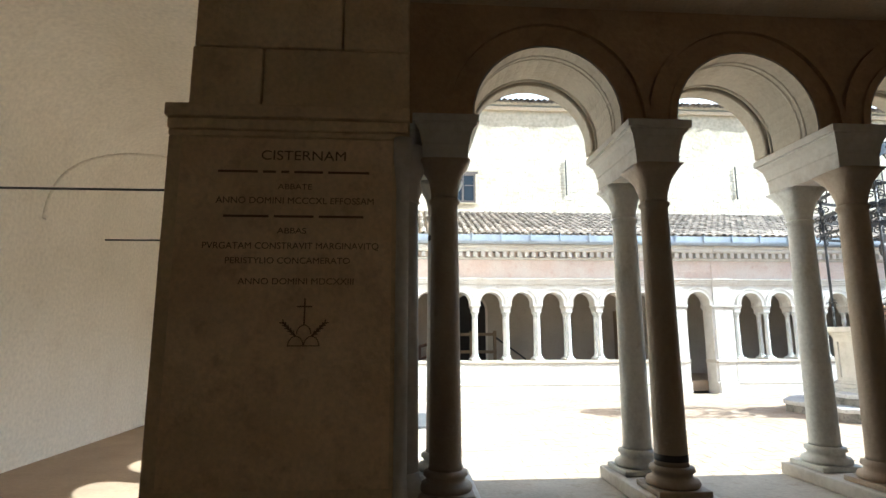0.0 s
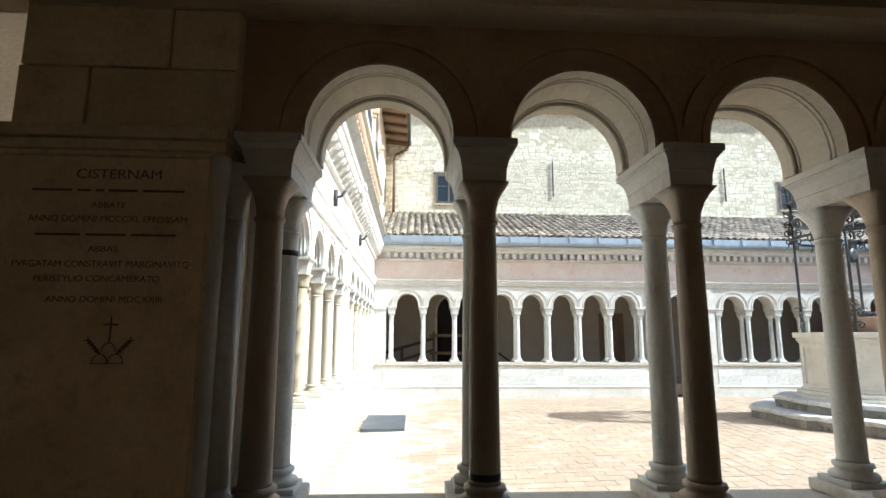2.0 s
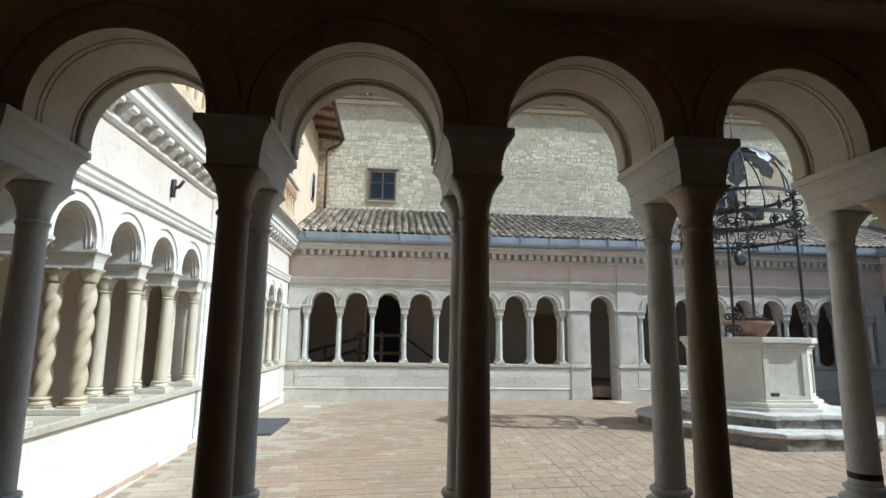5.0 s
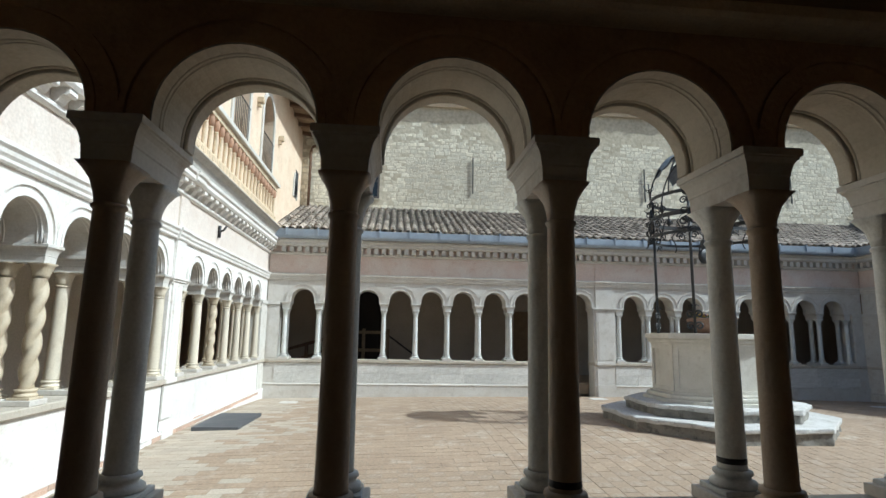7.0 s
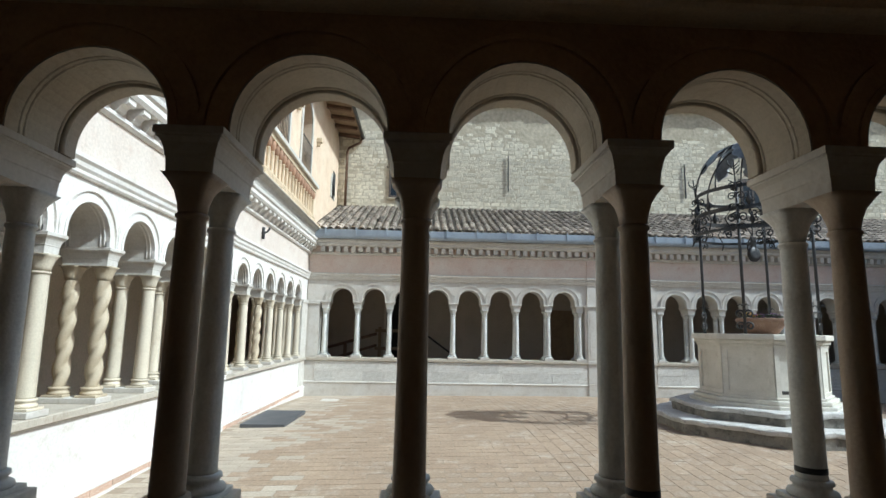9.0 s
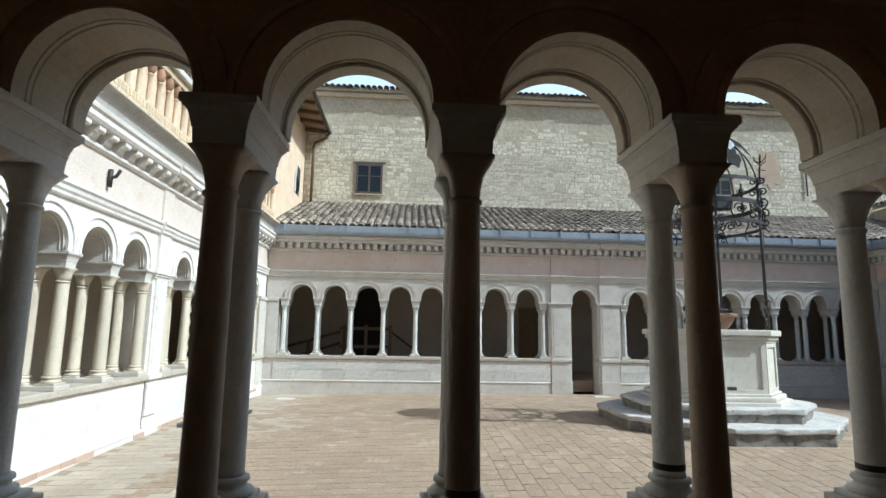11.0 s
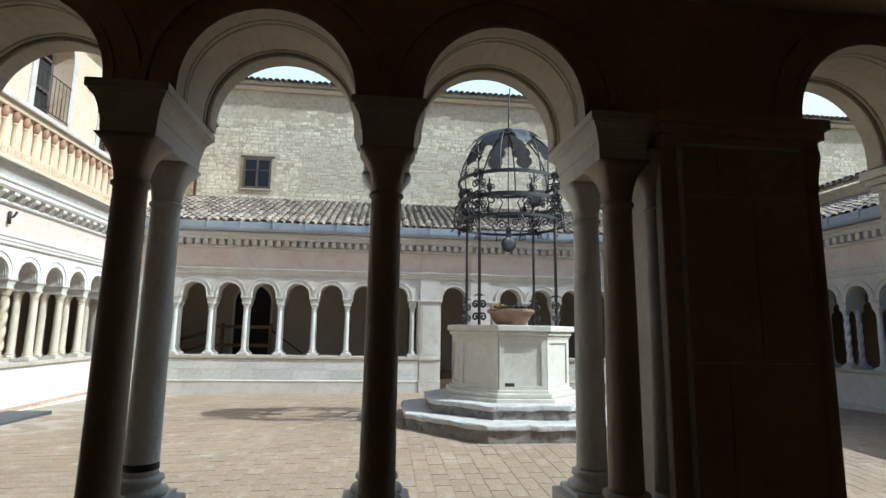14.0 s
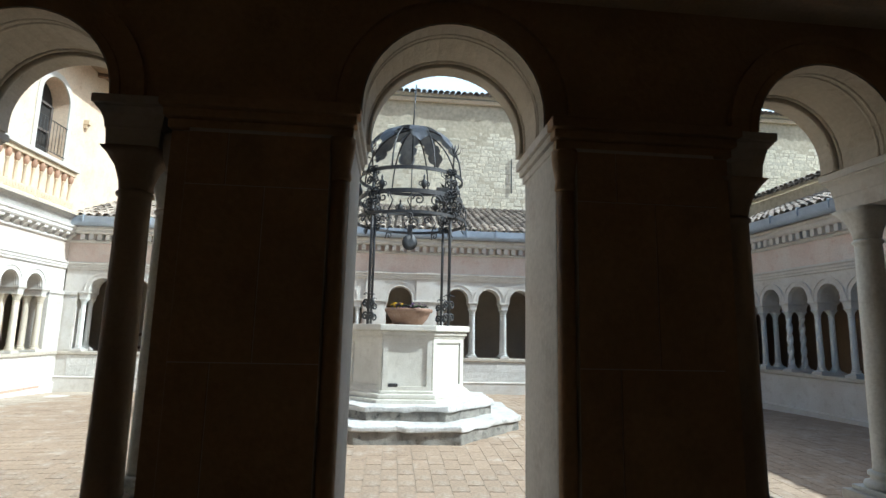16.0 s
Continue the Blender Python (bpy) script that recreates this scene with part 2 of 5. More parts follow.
def box(bm, x0, x1, y0, y1, z0, z1, bevel=0.0):
    b = bmesh.new() if bevel else bm
    vs = [b.verts.new((x, y, z)) for z in (z0, z1) for y in (y0, y1) for x in (x0, x1)]
    for f in ((0, 2, 3, 1), (4, 5, 7, 6), (0, 1, 5, 4), (2, 6, 7, 3), (0, 4, 6, 2), (1, 3, 7, 5)):
        b.faces.new([vs[i] for i in f])
    if bevel:
        bmesh.ops.bevel(b, geom=b.edges[:], offset=bevel, segments=2, profile=0.6, affect='EDGES')
        join(bm, b)
    return bm


def join(bm, other, m=None):
    """Adds another bmesh to bm and frees it."""
    me = bpy.data.meshes.new("tmp")
    other.to_mesh(me)
    other.free()
    if m:
        me.transform(m)
    bm.from_mesh(me)
    bpy.data.meshes.remove(me)


def lathe(bm, profile, segs=20, cx=0.0, cy=0.0, smooth=True):
    """Turns a profile of (radius, z) round the vertical through cx, cy."""
    rings = []
    for r, z in profile:
        rings.append([bm.verts.new((cx + r * math.cos(2 * math.pi * i / segs), cy + r * math.sin(2 * math.pi * i / segs), z)) for i in range(segs)])
    for a, b in zip(rings, rings[1:]):
        for i in range(segs):
            f = bm.faces.new((a[i], a[(i + 1) % segs], b[(i + 1) % segs], b[i]))
            f.smooth = smooth
    bm.faces.new(list(reversed(rings[0])))
    bm.faces.new(rings[-1])
    return bm


def run(bm, profile, x0, x1):
    """A closed moulding profile of (y, z) carried straight along x."""
    a = [bm.verts.new((x0, y, z)) for y, z in profile]
    b = [bm.verts.new((x1, y, z)) for y, z in profile]
    k = len(profile)
    for i in range(k):
        bm.faces.new((a[i], a[(i + 1) % k], b[(i + 1) % k], b[i]))
    bm.faces.new(list(reversed(a)))
    bm.faces.new(b)
    return bm


def tube(bm, pts, r, segs=8, closed=False):
    """A round bar along a chain of points."""
    pts = [Vector(q) for q in pts]
    rings = []
    n = len(pts)
    for i, q in enumerate(pts):
        a = pts[(i - 1) % n] if (closed or i) else q
        b = pts[(i + 1) % n] if (closed or i < n - 1) else q
        d = (b - a).normalized()
        u = d.cross(Vector((0.31, 0.17, 0.93))).normalized()
        v = d.cross(u)
        rings.append([bm.verts.new(q + r * (math.cos(t) * u + math.sin(t) * v)) for t in [2 * math.pi * j / segs for j in range(segs)]])
    pairs = list(zip(rings, rings[1:])) + ([(rings[-1], rings[0])] if closed else [])
    for a, b in pairs:
        off = 0
        if closed and b is rings[0]:
            off = min(range(segs), key=lambda o: (a[0].co - b[o].co).length)
        for j in range(segs):
            bm.faces.new((a[j], a[(j + 1) % segs], b[(j + 1 + off) % segs], b[(j + off) % segs])).smooth = True
    if not closed:
        bm.faces.new(list(reversed(rings[0])))
        bm.faces.new(rings[-1])
    return bm


def arch_pts(cx, r, zs, stilt, k=14):
    """The line of a round arch from its left foot to its right foot."""
    pts = [(cx - r, zs)]
    for i in range(k + 1):
        a = math.pi * (1 - i / k)
        pts.append((cx + r * math.cos(a), zs + stilt + r * math.sin(a)))
    return pts + [(cx + r, zs)]


def arch_band(bm, cx, r0, r1, zs, stilt, y0, y1, k=20):
    """A curved band between two arch lines, from y0 to y1."""
    a, b = arch_pts(cx, r0, zs, stilt, k), arch_pts(cx, r1, zs, stilt, k)
    v = [[bm.verts.new((x, y, z)) for x, z in line] for line in (a, b) for y in (y0, y1)]
    i0, i1, o0, o1 = v
    for q in range(len(a) - 1):
        for s, t in ((i0, i1), (i1, o1), (o1, o0), (o0, i0)):
            bm.faces.new((s[q], s[q + 1], t[q + 1], t[q]))
    bm.faces.new((i0[0], i1[0], o1[0], o0[0]))
    bm.faces.new((i0[-1], o0[-1], o1[-1], i1[-1]))
    return bm


def arcade_sheet(bm, x0, x1, arches, zs, ztop, y0, y1):
    """A wall from zs up, pierced by round arches given as (centre, radius, stilt)."""
    line = [(x0, zs)]
    for cx, r, st in arches:
        line += arch_pts(cx, r, zs, st)
    line.append((x1, zs))
    rows = []
    for y in (y0, y1):
        rows.append(([bm.verts.new((x, y, z)) for x, z in line], [bm.verts.new((x, y, ztop)) for x, z in line]))
    (a0, t0), (a1, t1) = rows
    for i in range(len(line) - 1):
        if abs(line[i][0] - line[i + 1][0]) > 1e-6:
            bm.faces.new((a0[i], a0[i + 1], t0[i + 1], t0[i]))
            bm.faces.new((a1[i], t1[i], t1[i + 1], a1[i + 1]))
            bm.faces.new((t0[i], t0[i + 1], t1[i + 1], t1[i]))
        bm.faces.new((a0[i], a1[i], a1[i + 1], a0[i + 1]))
    bm.faces.new((a0[0], t0[0], t1[0], a1[0]))
    bm.faces.new((a0[-1], a1[-1], t1[-1], t0[-1]))
    bmesh.ops.remove_doubles(bm, verts=bm.verts, dist=1e-5)
    return bm


# ---- the plan: a court 17.2 m by 12.6 m inside four vaulted galleries ----
XW, XE, YS, YN = -0.10, 17.10, 2.58, 15.20      # court faces of the four arcades
XWF, XEF = -0.37, 17.37                         # court faces of the west and east arcades
T = 0.48                                        # thickness of the arcade walls
PAR, CAP = 0.93, 2.49                           # tops of the parapet and of the abaci
FLOOR = 0.30                                    # gallery floor
GAL = 3.34                                      # depth of the galleries
WELL = (8.54, 8.95)


def court_z(x, y):
    """The paved court falls gently from the well towards its sides."""
    return 0.32 - math.sqrt((0.03 * (x - WELL[0])) ** 2 + (0.054 * (y - WELL[1])) ** 2 + 0.0009)


def build_column(twisted=False, straps=(), fat=1.0, stone=None, inner=None):
    """A pair of columns on one plinth, under one abacus; origin on the parapet top."""
    th = empty("column_pair")
    stone = stone or M_MARBLE
    part("plinth", box(bmesh.new(), -0.135, 0.135, -0.29, 0.29, 0, 0.056, 0.008), M_STONE, th)
    outer = stone
    for s in (-0.16, 0.16):
        # The gallery-side column takes the copy with shade in its colour.
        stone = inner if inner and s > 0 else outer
        bm = bmesh.new()
        box(bm, -0.105, 0.105, s - 0.105, s + 0.105, 0.056, 0.08, 0.006)
        lathe(bm, [(0.098, 0.08), (0.104, 0.092), (0.098, 0.106), (0.078 * fat ** 0.6, 0.113), (0.074 * fat ** 0.6, 0.126), (0.086 * fat ** 0.7, 0.136), (0.084 * fat ** 0.7, 0.15), (0.066 * fat, 0.156)], 24, 0, s)
        part("base", bm, stone, th)
        bm = bmesh.new()
        if twisted:
            k, segs = 72, 24
            rings = []
            for i in range(k + 1):
                z = 0.156 + 1.066 * i / k
                a0 = 2 * math.pi * 2.1 * i / k
                ring = []
                for j in range(segs):
                    a = 2 * math.pi * j / segs
                    c = abs(math.cos(a - a0))
                    r = fat * (0.022 * c + math.sqrt(0.045 ** 2 - 0.022 ** 2 * (1 - c * c)))
                    ring.append(bm.verts.new((r * math.cos(a), s + r * math.sin(a), z)))
                rings.append(ring)
            for a, b in zip(rings, rings[1:]):
                for j in range(segs):
                    bm.faces.new((a[j], a[(j + 1) % segs], b[(j + 1) % segs], b[j])).smooth = True
        else:
            prof = [(0.066, 0.156), (0.064, 0.17), (0.0615, 0.45), (0.059, 0.8), (0.0555, 1.18), (0.0555, 1.20), (0.063, 1.205), (0.064, 1.216), (0.058, 1.222)]
            lathe(bm, [(r * fat, z) for r, z in prof], 24, 0, s)
        part("shaft", bm, stone, th)
        bm = bmesh.new()
        sq = [(0.055 * fat, 1.222), (0.058 * fat, 1.26), (0.068 * fat ** 0.6, 1.31), (0.088, 1.35), (0.104, 1.372)]
        rings = []
        for r, z in sq:
            w = (z - 1.222) / 0.15
            ring = []
            for j in range(24):
                a = 2 * math.pi * j / 24
                c = max(abs(math.cos(a)), abs(math.sin(a)))
                rr = r * ((1 - w) + w * min(1.0 / c, 1.32))
                ring.append(bm.verts.new((rr * math.cos(a), s + rr * math.sin(a), z)))
            rings.append(ring)
        for a, b in zip(rings, rings[1:]):
            for j in range(24):
                bm.faces.new((a[j], a[(j + 1) % 24], b[(j + 1) % 24], b[j])).smooth = True
        bm.faces.new(list(reversed(rings[0])))
        bm.faces.new(rings[-1])
        part("capital", bm, stone, th)
    bm = bmesh.new()
    rings = []
    for o, z in ((0.0, 1.372), (0.003, 1.44), (0.006, 1.446), (0.006, 1.455), (0.009, 1.475), (0.014, 1.497), (0.022, 1.512), (0.026, 1.517), (0.026, 1.523), (0.033, 1.527), (0.033, 1.556), (0.029, 1.56)):
        w, d = 0.092 + 1.36 * o, 0.225 + 1.3 * o
        rings.append([bm.verts.new(q) for q in ((-w, -d, z), (w, -d, z), (w, d, z), (-w, d, z))])
    for a, b in zip(rings, rings[1:]):
        for j in range(4):
            bm.faces.new((a[j], a[(j + 1) % 4], b[(j + 1) % 4], b[j]))
    bm.faces.new(list(reversed(rings[0])))
    bm.faces.new(rings[-1])
    part("abacus", bm, M_WHITE, th)
    for side, z in straps:
        r = 0.0665 - 0.009 * z
        part("strap", lathe(bmesh.new(), [(r - 0.003, z), (r, z + 0.002), (r, z + 0.027), (r - 0.003, z + 0.029)], 24, 0, side), M_BAND, th, "black iron strap round the shaft")
    return th


def place_columns(m, xs, twisted=(), strapped=None, fat=1.0, stone=None, inner=None):
    for i, x in enumerate(xs):
        at = m @ pose(x, T / 2, PAR)
        straps = (strapped or {}).get(i, ())
        twist = i in twisted
        kind = (twist, straps, fat, inner is None)
        if kind not in MODELS:
            MODELS[kind] = build_column(twist, straps, fat, M_CREAM if twist and stone else stone, inner)
            th = MODELS[kind]
            th.matrix_basis = at
            words = ("pair of twisted pale marble columns on a stone parapet" if twist else
                     "pair of smooth grey marble columns with an iron strap" if straps else
                     "pair of smooth pale marble columns on a stone parapet")
            tagged(th, words, "column", "cloister columns", "thing")
        else:
            copy_thing(MODELS[kind], at)


MODELS = {}


def arcade(name, m, length, sections, piers, door, ztop, dentil=0.21, inner=None, cornice=True, lead=0.0, stone=None, stilt=0.055, lip=0.0, foot=0.16, narrow=0.132, back=0.0, frieze=None):
    """One side of the cloister: parapet, pierced wall, archivolts, piers, mouldings and cornice.
    sections: lists of column centres; piers: (x0, x1); door: (x0, x1) or None."""
    stone = stone or M_STONE
    TB = T - back
    arches = []
    for xs in sections:
        for a, b in zip(xs, xs[1:]):
            arches.append(((a + b) / 2, (b - a) / 2 - narrow, stilt))
    if door:
        arches.append(((door[0] + door[1]) / 2, (door[1] - door[0]) / 2 - (0.025 if lip else 0.035), stilt + (0.022 if lip else 0.0)))
    arches.sort()
    wall = part(name, arcade_sheet(bmesh.new(), -lead, length + lead, arches, CAP, ztop, 0.02, TB - 0.02), stone)
    wall.matrix_world = m
    tagged(wall, "pale stone arcade wall pierced by round arches", "wall", kind="structure")
    for cx, r, st in arches:
        bm = bmesh.new()
        arch_band(bm, cx, r, r + 0.035, CAP, st, -0.012, 0.04)
        arch_band(bm, cx, r + 0.035, r + 0.102, CAP, st, 0.0, 0.03)
        arch_band(bm, cx, r + 0.102, r + 0.128, CAP, st, -0.02, 0.03)
        part("archivolt", bm, stone, wall)
        bm = bmesh.new()
        arch_band(bm, cx, r + (0.005 if lip else 0.0), r + 0.035, CAP, st, TB - 0.019 if lip else TB - 0.04, TB + 0.012)
        arch_band(bm, cx, r + 0.035, r + 0.102, CAP, st, TB - 0.03, TB)
        arch_band(bm, cx, r + 0.102, r + 0.128, CAP, st, TB - 0.03, TB + 0.02)
        part("archivolt", bm, inner or stone, wall)
        bm = bmesh.new()
        if lip:
            rolls = ((0.082, -0.008, 0.016), (0.108, 0.004, 0.014), (TB - 0.10, 0.007, 0.014), (TB - 0.072, 0.007, 0.014))
        else:
            rolls = tuple((y, 0.001, 0.012) for y in (0.045, 0.085, T - 0.085, T - 0.045))
        for y, rise, thick in rolls:
            tube(bm, [(x, y, z) for x, z in arch_pts(cx, r + rise, CAP, st, 22)], thick, 8)
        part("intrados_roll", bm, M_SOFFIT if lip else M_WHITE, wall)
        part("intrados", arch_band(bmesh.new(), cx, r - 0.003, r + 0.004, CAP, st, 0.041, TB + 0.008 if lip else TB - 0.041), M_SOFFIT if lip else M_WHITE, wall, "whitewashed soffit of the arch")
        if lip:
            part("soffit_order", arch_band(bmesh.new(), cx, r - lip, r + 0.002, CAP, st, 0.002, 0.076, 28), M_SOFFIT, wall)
    # Thin sheet over the gallery face; its dark tone carries the gallery shade.
    if inner:
        part("inner_facing", arcade_sheet(bmesh.new(), 0, length, [(c, r + 0.004, st) for c, r, st in arches], CAP, ztop, TB - 0.018, TB - 0.006), inner, wall, "brown weathered inner face, gallery shade in its colour")
    gaps = [door] if door else []
    runs, x = [], -lead
    for g in gaps:
        runs.append((x, g[0]))
        x = g[1]
    runs.append((x, length + lead))
    for a, b in runs:
        part("parapet", box(bmesh.new(), a, b, 0.0, T, -0.6, PAR - 0.09), stone, wall)
        bm = bmesh.new()
        run(bm, [(-0.05, PAR - 0.07), (-0.05, PAR - 0.012), (-0.04, PAR), (T + 0.05, PAR), (T + 0.05, PAR - 0.07), (T + 0.01, PAR - 0.09), (-0.01, PAR - 0.09)], a, b)
        part("parapet_cap", bm, M_COPING, wall, "tan lichened coping")
        bm = bmesh.new()
        run(bm, [(-0.045, -0.6), (-0.045, foot - 0.05), (-0.058, foot - 0.04), (-0.058, foot - 0.02), (-0.03, foot - 0.005), (0.0, foot), (0.0, -0.6)], a, b)
        part("parapet_foot", bm, stone, wall)
    for a, b in piers:
        bm = bmesh.new()
        box(bm, a, b, 0.0, T, PAR - 0.02, CAP - 0.11, 0.006)
        box(bm, a + 0.07, b - 0.07, -0.03, T + 0.03, PAR - 0.6, CAP - 0.11, 0.006)
        box(bm, a + 0.055, b - 0.055, -0.075, 0.0, -0.5, foot + 0.02, 0.008)
        box(bm, a + 0.055, b - 0.055, -0.066, 0.0, PAR - 0.075, PAR + 0.002, 0.008)
        box(bm, a + 0.13, b - 0.13, -0.038, -0.029, PAR + 0.07, CAP - 0.17, 0.004)
        part("pier", bm, stone, wall)
        if inner:
            bm = bmesh.new()
            for i in range(3):
                z0, z1 = FLOOR + (PAR + 0.62 * i - FLOOR if i else 0), min(PAR + 0.62 * (i + 1), CAP - 0.125)
                cut = a + 0.07 + (b - a - 0.14) * (0.45 if i % 2 else 0.72)
                box(bm, a + 0.075, cut - 0.002, T + 0.031, T + 0.036, z0, z1 - 0.004)
                box(bm, cut + 0.002, b - 0.075, T + 0.031, T + 0.036, z0, z1 - 0.004)
            for x0, x1 in ((a + 0.002, a + 0.068), (b - 0.068, b - 0.002)):
                box(bm, x0, x1, T + 0.001, T + 0.006, FLOOR, CAP - 0.12)
            part("pier_facing", bm, inner, wall, "brown stone blocks with gallery shade in their colour")
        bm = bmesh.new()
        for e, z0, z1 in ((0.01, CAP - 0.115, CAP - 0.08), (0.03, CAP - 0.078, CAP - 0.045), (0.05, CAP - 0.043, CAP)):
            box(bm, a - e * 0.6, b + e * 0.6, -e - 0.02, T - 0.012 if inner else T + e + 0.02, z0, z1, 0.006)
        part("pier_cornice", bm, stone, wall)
        # Gallery side of the same cornice, recoloured with painted shade.
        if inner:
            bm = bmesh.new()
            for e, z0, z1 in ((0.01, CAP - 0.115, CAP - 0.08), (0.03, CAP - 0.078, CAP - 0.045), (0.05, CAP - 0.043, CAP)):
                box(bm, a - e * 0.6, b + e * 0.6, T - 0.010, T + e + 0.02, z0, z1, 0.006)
            part("cornice_facing", bm, inner, wall, "gallery side of the moulding, shade painted into its brown")
        bm = bmesh.new()
        box(bm, a + 0.07, b - 0.07, -0.03, 0.02, CAP + 0.002, 3.08)
        part("pilaster_strip", bm, stone, wall)
    part("moulding", run(bmesh.new(), [(-0.01, 3.08), (-0.025, 3.10), (-0.025, 3.13), (-0.045, 3.16), (-0.05, 3.20), (-0.075, 3.23), (-0.075, 3.27), (0.019, 3.28), (0.019, 3.08)], -lead, length + lead), stone, wall)
    if not cornice:
        return wall
    for a, b in piers:
        part("moulding_break", run(bmesh.new(), [(-0.04, 3.078), (-0.055, 3.10), (-0.055, 3.13), (-0.075, 3.16), (-0.08, 3.20), (-0.105, 3.23), (-0.105, 3.272), (-0.02, 3.284), (-0.02, 3.078)], a + 0.05, b - 0.05), stone, wall)
        part("frieze_break", box(bmesh.new(), a + 0.08, b - 0.08, -0.022, 0.004, 3.286, 3.788), frieze or M_PINK, wall, "faded pink plaster strip")
        part("cornice_break", run(bmesh.new(), [(-0.22, 4.022), (-0.25, 4.06), (-0.25, 4.12), (-0.28, 4.15), (-0.29, 4.198), (-0.2, 4.198), (-0.2, 4.022)], a + 0.05, b - 0.05), stone, wall)
    part("frieze", box(bmesh.new(), -lead, length + lead, 0.005, 0.019, 3.285, ztop), frieze or M_PINK, wall, "faded pink plaster frieze")
    part("cornice_bed", run(bmesh.new(), [(-0.02, 3.79), (-0.05, 3.82), (-0.05, 3.86), (0.004, 3.86), (0.004, 3.79)], -lead, length + lead), stone, wall)
    part("cornice", run(bmesh.new(), [(-0.19, 4.02), (-0.22, 4.06), (-0.22, 4.12), (-0.25, 4.15), (-0.26, 4.20), (0.004, 4.20), (0.004, 4.02)], -lead, length + lead), stone, wall)
    d = bmesh.new()
    if dentil > 0.25:
        run(d, [(0.0, 3.862), (-0.035, 3.864), (-0.07, 3.885), (-0.09, 3.925), (-0.12, 3.95), (-0.155, 3.945), (-0.175, 3.965), (-0.175, 4.018), (0.0, 4.018)], -0.07, 0.07)
    else:
        box(d, -0.055, 0.055, -0.16, 0.0, 3.865, 4.018)
    first = part("dentil", d, stone, wall)
    k = int(length / dentil)
    for i in range(k):
        x = 0.12 + i * (length - 0.24) / (k - 1)
        if i == 0:
            first.matrix_basis = pose(x, 0, 0)
        else:
            share("dentil", first.data, wall, x, 0, 0)
    return wall


L1 = XE - XW
L2 = YN - YS
FIRST = [0.23 + 0.9 * k for k in range(9)]
SECOND = [L1 - x for x in reversed(FIRST)]
PIERS = [(7.57, 8.22), (L1 - 8.22, L1 - 7.57)]
DOOR = (8.22, L1 - 8.22)
M_NORTH = pose(XW, YN, 0)
M_SOUTH = pose(XE, YS, 0, 0, 0, 180)
M_WEST = pose(XWF, YS, 0, 0, 0, 90)
M_EAST = pose(XEF, YN, 0, 0, 0, -90)
wall_north = arcade("wall_north", M_NORTH, L1, [FIRST, SECOND], PIERS, DOOR, 4.45, lead=0.27, foot=0.30)
wall_south = arcade("wall_south", M_SOUTH, L1, [FIRST, SECOND], [(7.5, 8.20), (8.98, 9.63)], (8.20, 8.98), 3.32, inner=M_PIER_SHADED, cornice=False, stilt=0.036, lip=0.022, narrow=0.125, back=0.07)
W_NEAR = [8.5 - 0.93 * k - YS for k in reversed(range(7))]
W_FAR = [9.27 + 0.86 * k - YS for k in range(7)]
wall_west = arcade("wall_west", M_WEST, L2, [W_NEAR, W_FAR], [(8.63 - YS, 9.14 - YS)], None, 4.45, dentil=0.30, stone=M_STONE_SUNLIT, frieze=M_PINK_SUNLIT)
E_NEAR = [L2 - x for x in reversed(W_FAR)]
E_FAR = [L2 - x for x in reversed(W_NEAR)]
wall_east = arcade("wall_east", M_EAST, L2, [E_NEAR, E_FAR], [(L2 - 9.14 + YS, L2 - 8.63 + YS)], None, 4.45)
place_columns(M_NORTH, FIRST + SECOND, twisted=(13,))
place_columns(M_SOUTH, FIRST + SECOND, strapped={16: ((0.16, 0.172),), 13: ((0.16, 0.17),), 12: ((-0.16, 0.18),), 11: ((-0.16, 0.175),), 10: ((-0.16, 1.13),), 17: ((-0.16, 1.10),)}, inner=M_SHAFT_SHADED)
place_columns(M_WEST, W_NEAR + W_FAR, twisted=(3, 9), fat=1.24, stone=M_SMOOTH)
place_columns(M_EAST, E_NEAR + E_FAR, twisted=(3, 10))


# ---- corner piers of the other three corners ----
def corner(name, m, a, b):
    """A corner pier; local x runs along the north wall, local y into it."""
    ob = part(name, box(bmesh.new(), -0.27 - T, a, 0.012, T, -0.6, CAP - 0.10), M_STONE)
    ob.matrix_world = m
    tagged(ob, "pale stone corner pier of the cloister", "pier", kind="structure")
    part("pilaster", box(bmesh.new(), -0.27 - T, -0.258, -b, 0.010, -0.6, CAP - 0.10), M_STONE, ob)
    part("panel", box(bmesh.new(), -0.20, a - 0.03, 0.0, 0.0115, PAR + 0.04, CAP - 0.13, 0.004), M_WHITE, ob, "pale raised panel")
    part("pier_cornice", box(bmesh.new(), -0.27 - T, a + 0.015, -0.03, T, CAP - 0.098, CAP - 0.004, 0.01), M_WHITE, ob)
    part("pilaster_cornice", box(bmesh.new(), -0.27 - T, -0.23, -b - 0.015, -0.032, CAP - 0.098, CAP - 0.004, 0.01), M_WHITE, ob)


corner("corner_pier_north_west", M_NORTH, 0.075, YN - 14.58)
corner("corner_pier_north_east", pose(XE, YN, 0) @ Matrix.Diagonal((-1, 1, 1, 1)), 0.075, YN - 14.58)


